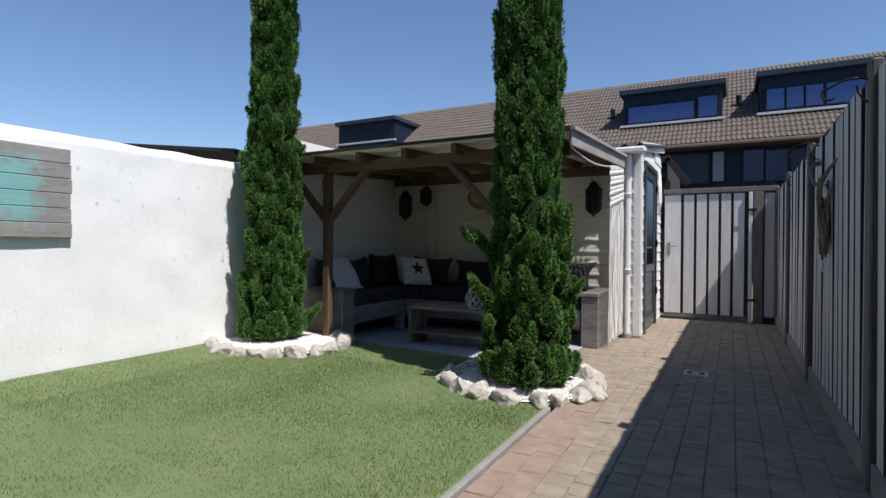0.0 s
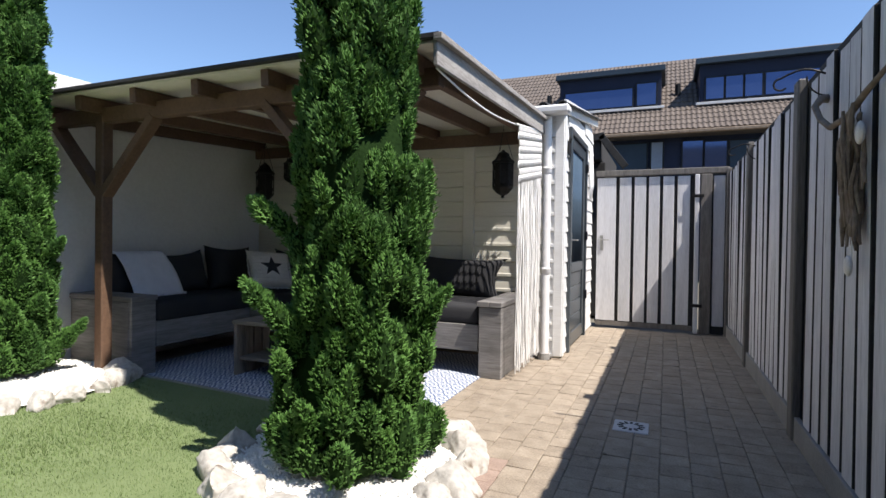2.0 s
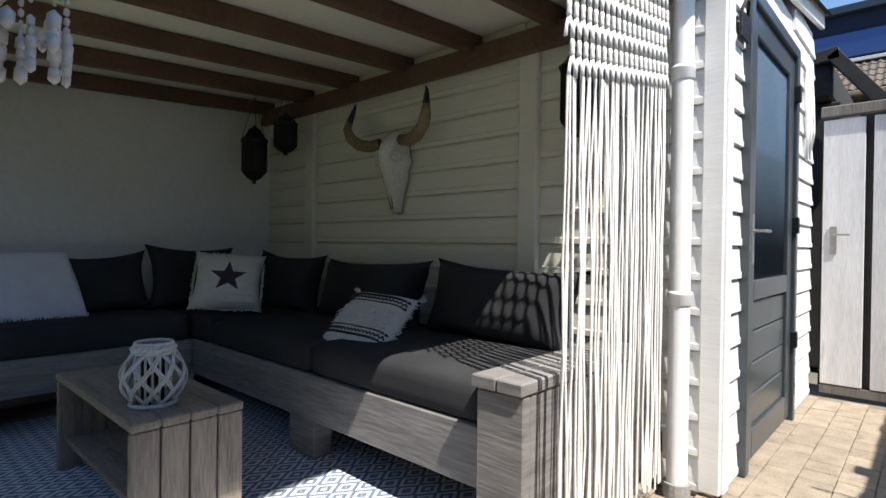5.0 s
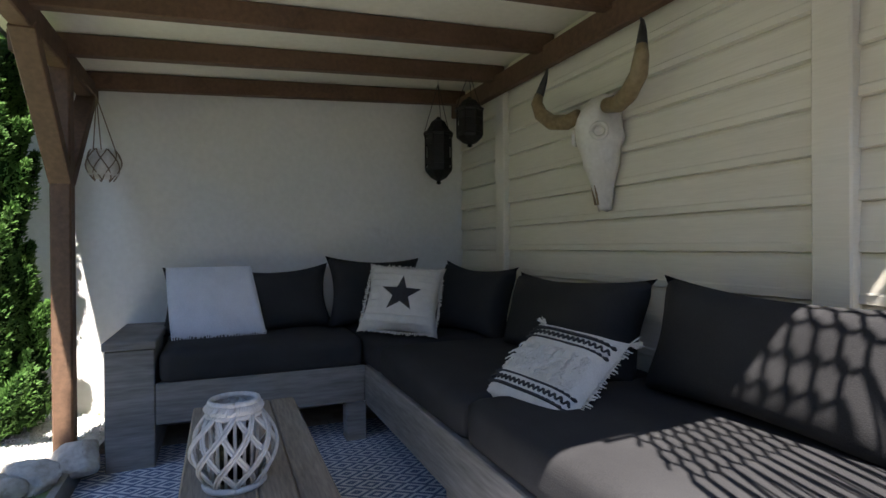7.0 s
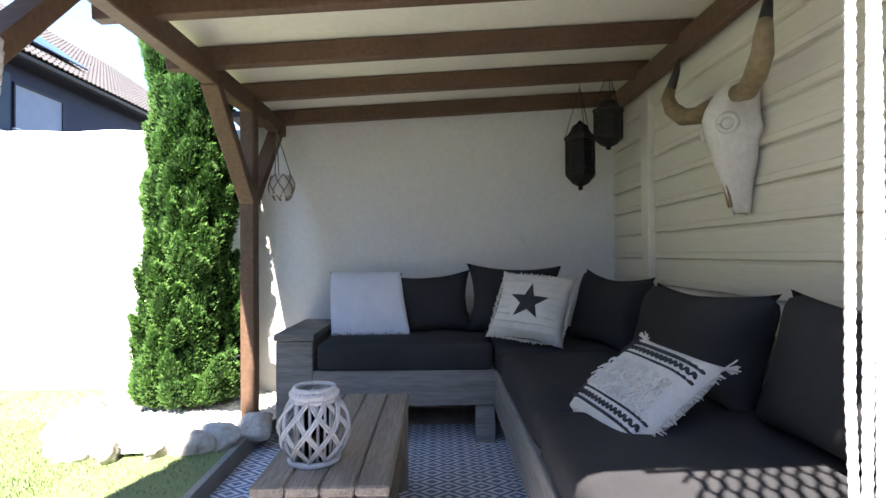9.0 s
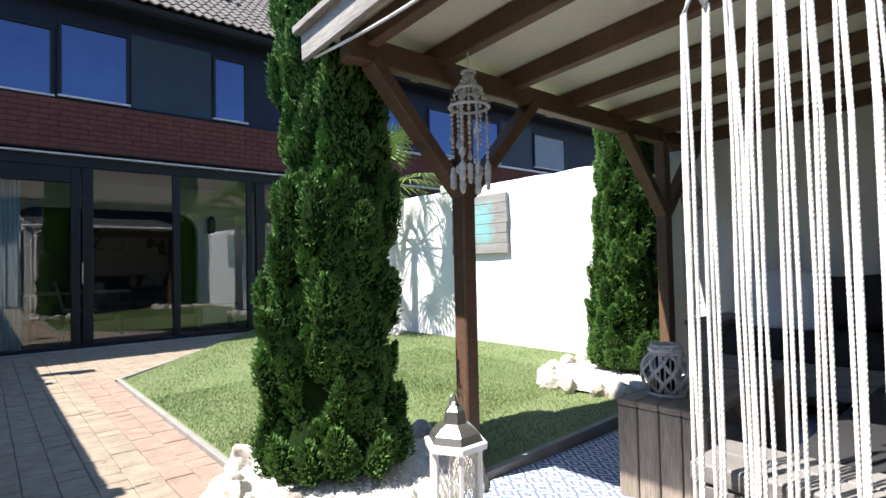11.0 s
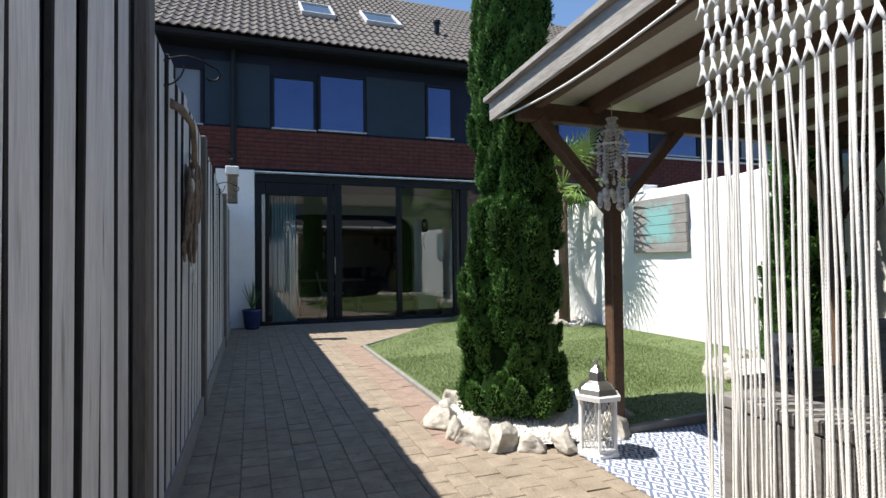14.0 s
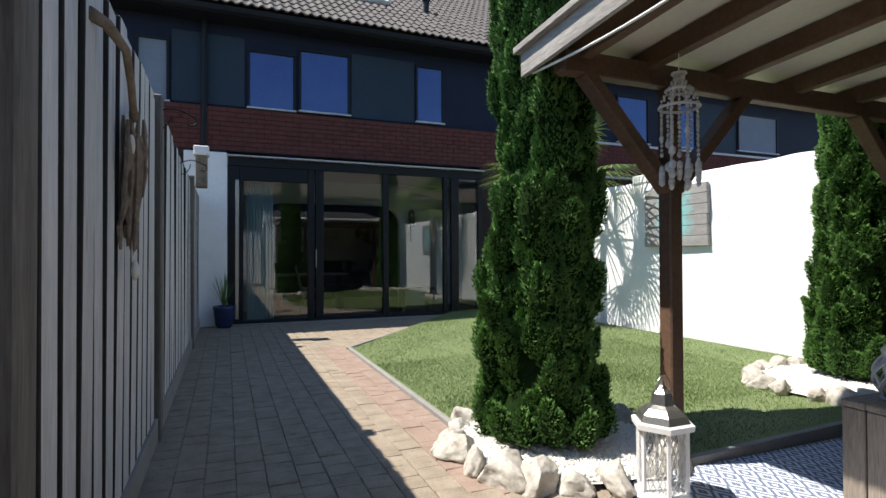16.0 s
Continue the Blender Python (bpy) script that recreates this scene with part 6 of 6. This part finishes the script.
# shell wind chime and netted glass ball
sc = thing("shell_chime", (-2.29, 5.02, 1.38), "hanging wind chime of pale shells", "wind chime")
rsh = random.Random(2)
for z, r in ((1.94, 0.03), (1.86, 0.06), (1.78, 0.09)):
    bm = B()
    tube(bm, [(-2.29 + r * math.cos(2 * math.pi * k / 20), 5.02 + r * math.sin(2 * math.pi * k / 20), z) for k in range(21)], 0.007, 5)
    part("hoop", bm, "shell", sc)
for k in range(16):
    a = 2 * math.pi * k / 16
    r = 0.085 if k % 2 else 0.05
    zl = 1.35 + 0.12 * (k % 4) / 3 + rsh.uniform(0, .06)
    bm = B()
    z = 1.94
    while z > zl:
        f_ = min(1, (1.955 - z) / 0.15)
        rr_ = r * f_
        big = 0.012 if z > zl + 0.13 else 0.024
        if z > zl + 0.12 or int(z * 100) % 2:
            bmesh.ops.create_icosphere(bm, subdivisions=1, radius=big * rsh.uniform(0.5, 0.95), matrix=Matrix.Translation((-2.29 + rr_ * math.cos(a), 5.02 + rr_ * math.sin(a), z)) @ Matrix.Diagonal((1, 0.7, 1.15, 1)))
        z -= 0.022
    tagged(part("shell_string", bm, "shell", sc, smooth=True), kind="stuff")
bm = B()
tube(bm, [(-2.29, 5.02, 1.95), (-2.29, 5.02, 2.06)], 0.0025, 4)
part("cord", bm, "rope", sc)
ng = thing("netted_jar", (-4.70, 4.94, 1.44), "small glass jar hung in a rope net", "jar")
bm = B()
lathe(bm, [(0.03, 1.455), (0.07, 1.475), (0.078, 1.53), (0.062, 1.59), (0.058, 1.60)], (-4.70, 4.94, 0), 14)
jar_ = part("jar", bm, "shell", ng, smooth=True)
bm = B()
for d_ in (-1, 1):
    for k in range(7):
        pts = []
        for i in range(9):
            s = i / 8
            a = 2 * math.pi * k / 7 + d_ * 1.3 * s
            r = 0.02 + 0.062 * math.sin(math.pi * (0.12 + 0.68 * s))
            pts.append((-4.70 + r * math.cos(a), 4.94 + r * math.sin(a), 1.445 + 0.16 * s))
        tube(bm, pts, 0.0035, 4)
for k in range(3):
    a = 2 * math.pi * k / 3
    tube(bm, [(-4.70 + 0.06 * math.cos(a), 4.94 + 0.06 * math.sin(a), 1.60), (-4.70, 4.91, 1.88), (-4.70, 4.85, 1.96)], 0.0035, 4)
part("rope_net", bm, "drift", jar_)

# ---- driftwood hanging on the fence ----
dw = thing("driftwood_garland", (0.05, 4.58, 1.0), "bundle of dry driftwood sticks hanging on the fence", "garland")
rd = random.Random(6)
for k in range(58):
    bm = B()
    f_ = k / 57
    y, z1 = 4.58 + rd.gauss(0, 0.055), 1.62 - 0.34 * f_ + rd.uniform(-0.04, 0.04)
    ln = rd.uniform(0.10, 0.24)
    x = 0.055 - rd.random() * 0.065 * (1 - 0.4 * f_)
    y = 4.58 + (y - 4.58) * (1 - 0.45 * f_)
    lean_ = rd.uniform(-.035, .035)
    tube(bm, [(x, y, z1), (x + rd.uniform(-.012, .006), y + lean_ * 0.6 + rd.uniform(-.008, .008), z1 - ln * 0.5), (x, y + lean_, z1 - ln)], [0.006, rd.uniform(0.008, 0.015), 0.005], 6)
    part("stick", bm, "drift", dw)
bm = B()
tube(bm, [(0.07, 5.10, 1.80), (0.03, 5.05, 1.79), (-0.01, 4.98, 1.74), (-0.01, 4.88, 1.66), (0.0, 4.76, 1.60), (0.02, 4.60, 1.61), (0.03, 4.45, 1.66), (0.06, 4.33, 1.72)], [0.021, 0.018, 0.014, 0.013, 0.013, 0.014, 0.012, 0.008], 8)
part("branch", bm, "drift", dw, smooth=True)
for y, z, rad_ in ((4.56, 1.03, 0.038), (4.46, 1.52, 0.04), (4.66, 1.50, 0.036), (4.54, 1.56, 0.03)):
    bm = B()
    bmesh.ops.create_icosphere(bm, subdivisions=2, radius=rad_, matrix=Matrix.Translation((0.02, y, z)) @ Matrix.Diagonal((0.35, 1, 1.1, 1)))
    part("shell", bm, "shell", dw, smooth=True)
bm = B()
tube(bm, [(0.03, 4.56, 1.06), (0.03, 4.57, 1.3)], 0.003, 4)
part("string", bm, "rope", dw)
for y in (7.3, 5.2, 3.35, 1.5):
    bm = B()
    arm_ = [(0.09 - 0.20 * k / 6, y, 1.94 + 0.035 * math.sin(k / 6 * math.pi)) for k in range(7)]
    arm_ += [(-0.11 - 0.03 * math.sin(a), y, 1.94 - 0.03 + 0.03 * math.cos(a)) for a in [k * 0.5 for k in range(1, 9)]]
    tube(bm, arm_, 0.005, 6)
    tube(bm, [(0.09 - 0.09 * math.sin(k * 0.26), y, 1.84 + 0.10 * (1 - math.cos(k * 0.26))) for k in range(7)], 0.004, 6)
    whole("plant_hook", bm, "black_iron", "scrolled black iron hook on the fence", "hook", "fence hooks")
bh = thing("nest_box", (0.0, -0.82, 1.97), "small brown box with a pale lid on the fence", "box")
bm = B()
box(bm, (-0.10, -0.72, 2.38), (0.08, -0.50, 2.50), 0.01)
part("lid", bm, "white_paint", bh)
bm = B()
box(bm, (-0.08, -0.70, 1.975), (0.06, -0.52, 2.378), 0.01)
part("body", bm, "drift", bh)

# ---- gate fittings ----
bm = B()
box(bm, (-1.44, GY - 0.016, 1.02), (-1.40, GY - 0.006, 1.22), 0.003)
tube(bm, [(-1.42, GY - 0.01, 1.16), (-1.42, GY - 0.06, 1.16), (-1.32, GY - 0.06, 1.16)], 0.008, 8)
part("handle", bm, "steel", gate)
for z in (0.35, 1.72):
    bm = B()
    box(bm, (-0.34, GY - 0.062, z - 0.02), (-0.20, GY - 0.052, z + 0.02), 0.003)
    part("hinge", bm, "black_iron", gate)

# ---- pot plant ----
pp = thing("potted_yucca", (-0.28, -1.93, 0), "spiky plant in a glazed blue pot", "plant")
bm = B()
lathe(bm, [(0.10, 0.0), (0.13, 0.05), (0.155, 0.25), (0.165, 0.30), (0.165, 0.33), (0.15, 0.335), (0.145, 0.30), (0.02, 0.29)], (-0.28, -1.93, 0), 20)
part("pot", bm, "blue_pot", pp, "glazed blue pot", smooth=True)


def blade(bm, base, tip, w, sag, side):
    base, tip = Vector(base), Vector(tip)
    prev = None
    for i in range(6):
        s = i / 5
        p_ = base.lerp(tip, s) + Vector((0, 0, -sag * s * s))
        ww = side * w * (1 - s) ** 0.6 * (0.6 + s * 0.8 if s < 0.4 else 1)
        cur_ = (bm.verts.new(p_ - ww), bm.verts.new(p_ + ww)) if i < 5 else (bm.verts.new(p_),)
        if prev:
            bm.faces.new((*prev, *cur_[::-1]))
        prev = cur_


ry = random.Random(3)
for k in range(26):
    a = ry.uniform(0, 6.283)
    o = Vector((math.cos(a), math.sin(a), 0))
    bm = B()
    blade(bm, (-0.28, -1.93, 0.30), Vector((-0.28, -1.93, 0)) + o * ry.uniform(0.06, 0.24) + Vector((0, 0, ry.uniform(0.6, 0.95))), 0.009, ry.uniform(0, 0.1), Vector((-o.y, o.x, 0)))
    part("leaf", bm, "leaf", pp)

# ---- fan palm ----
pl = thing("fan_palm", (-4.82, 0.5, 0.1), "fan palm with bright green leaves by the white wall", "palm")
bm = B()
tube(bm, [(-4.82, 0.5, 0.08), (-4.81, 0.51, 1.0), (-4.80, 0.52, 2.2)], [0.09, 0.075, 0.07], 10)
part("trunk", bm, "bark", pl, smooth=True)
rpz = random.Random(8)
for k in range(24):
    a = 2 * math.pi * k / 24 * 5.0
    el = rpz.uniform(-0.35, 1.15)
    o = Vector((math.cos(a) * math.cos(el), math.sin(a) * math.cos(el), math.sin(el)))
    if o.x < -0.35:
        o.x *= 0.25
    base_ = Vector((-4.80, 0.52, 2.22))
    hub = base_ + o * rpz.uniform(0.5, 0.8)
    bm = B()
    tube(bm, [base_, hub], [0.012, 0.007], 5)
    side = o.cross(Vector((0, 0, 1))).normalized()
    nrm = side.cross(o)
    for i in range(21):
        b = (i - 10) / 10 * 2.0
        d = o * math.cos(b) + side * math.sin(b)
        blade(bm, hub, hub + d * (0.60 - 0.12 * abs(b) / 2) + nrm * 0.03, 0.016, 0.16, d.cross(nrm).normalized())
    part("leaf", bm, "palm", pl)
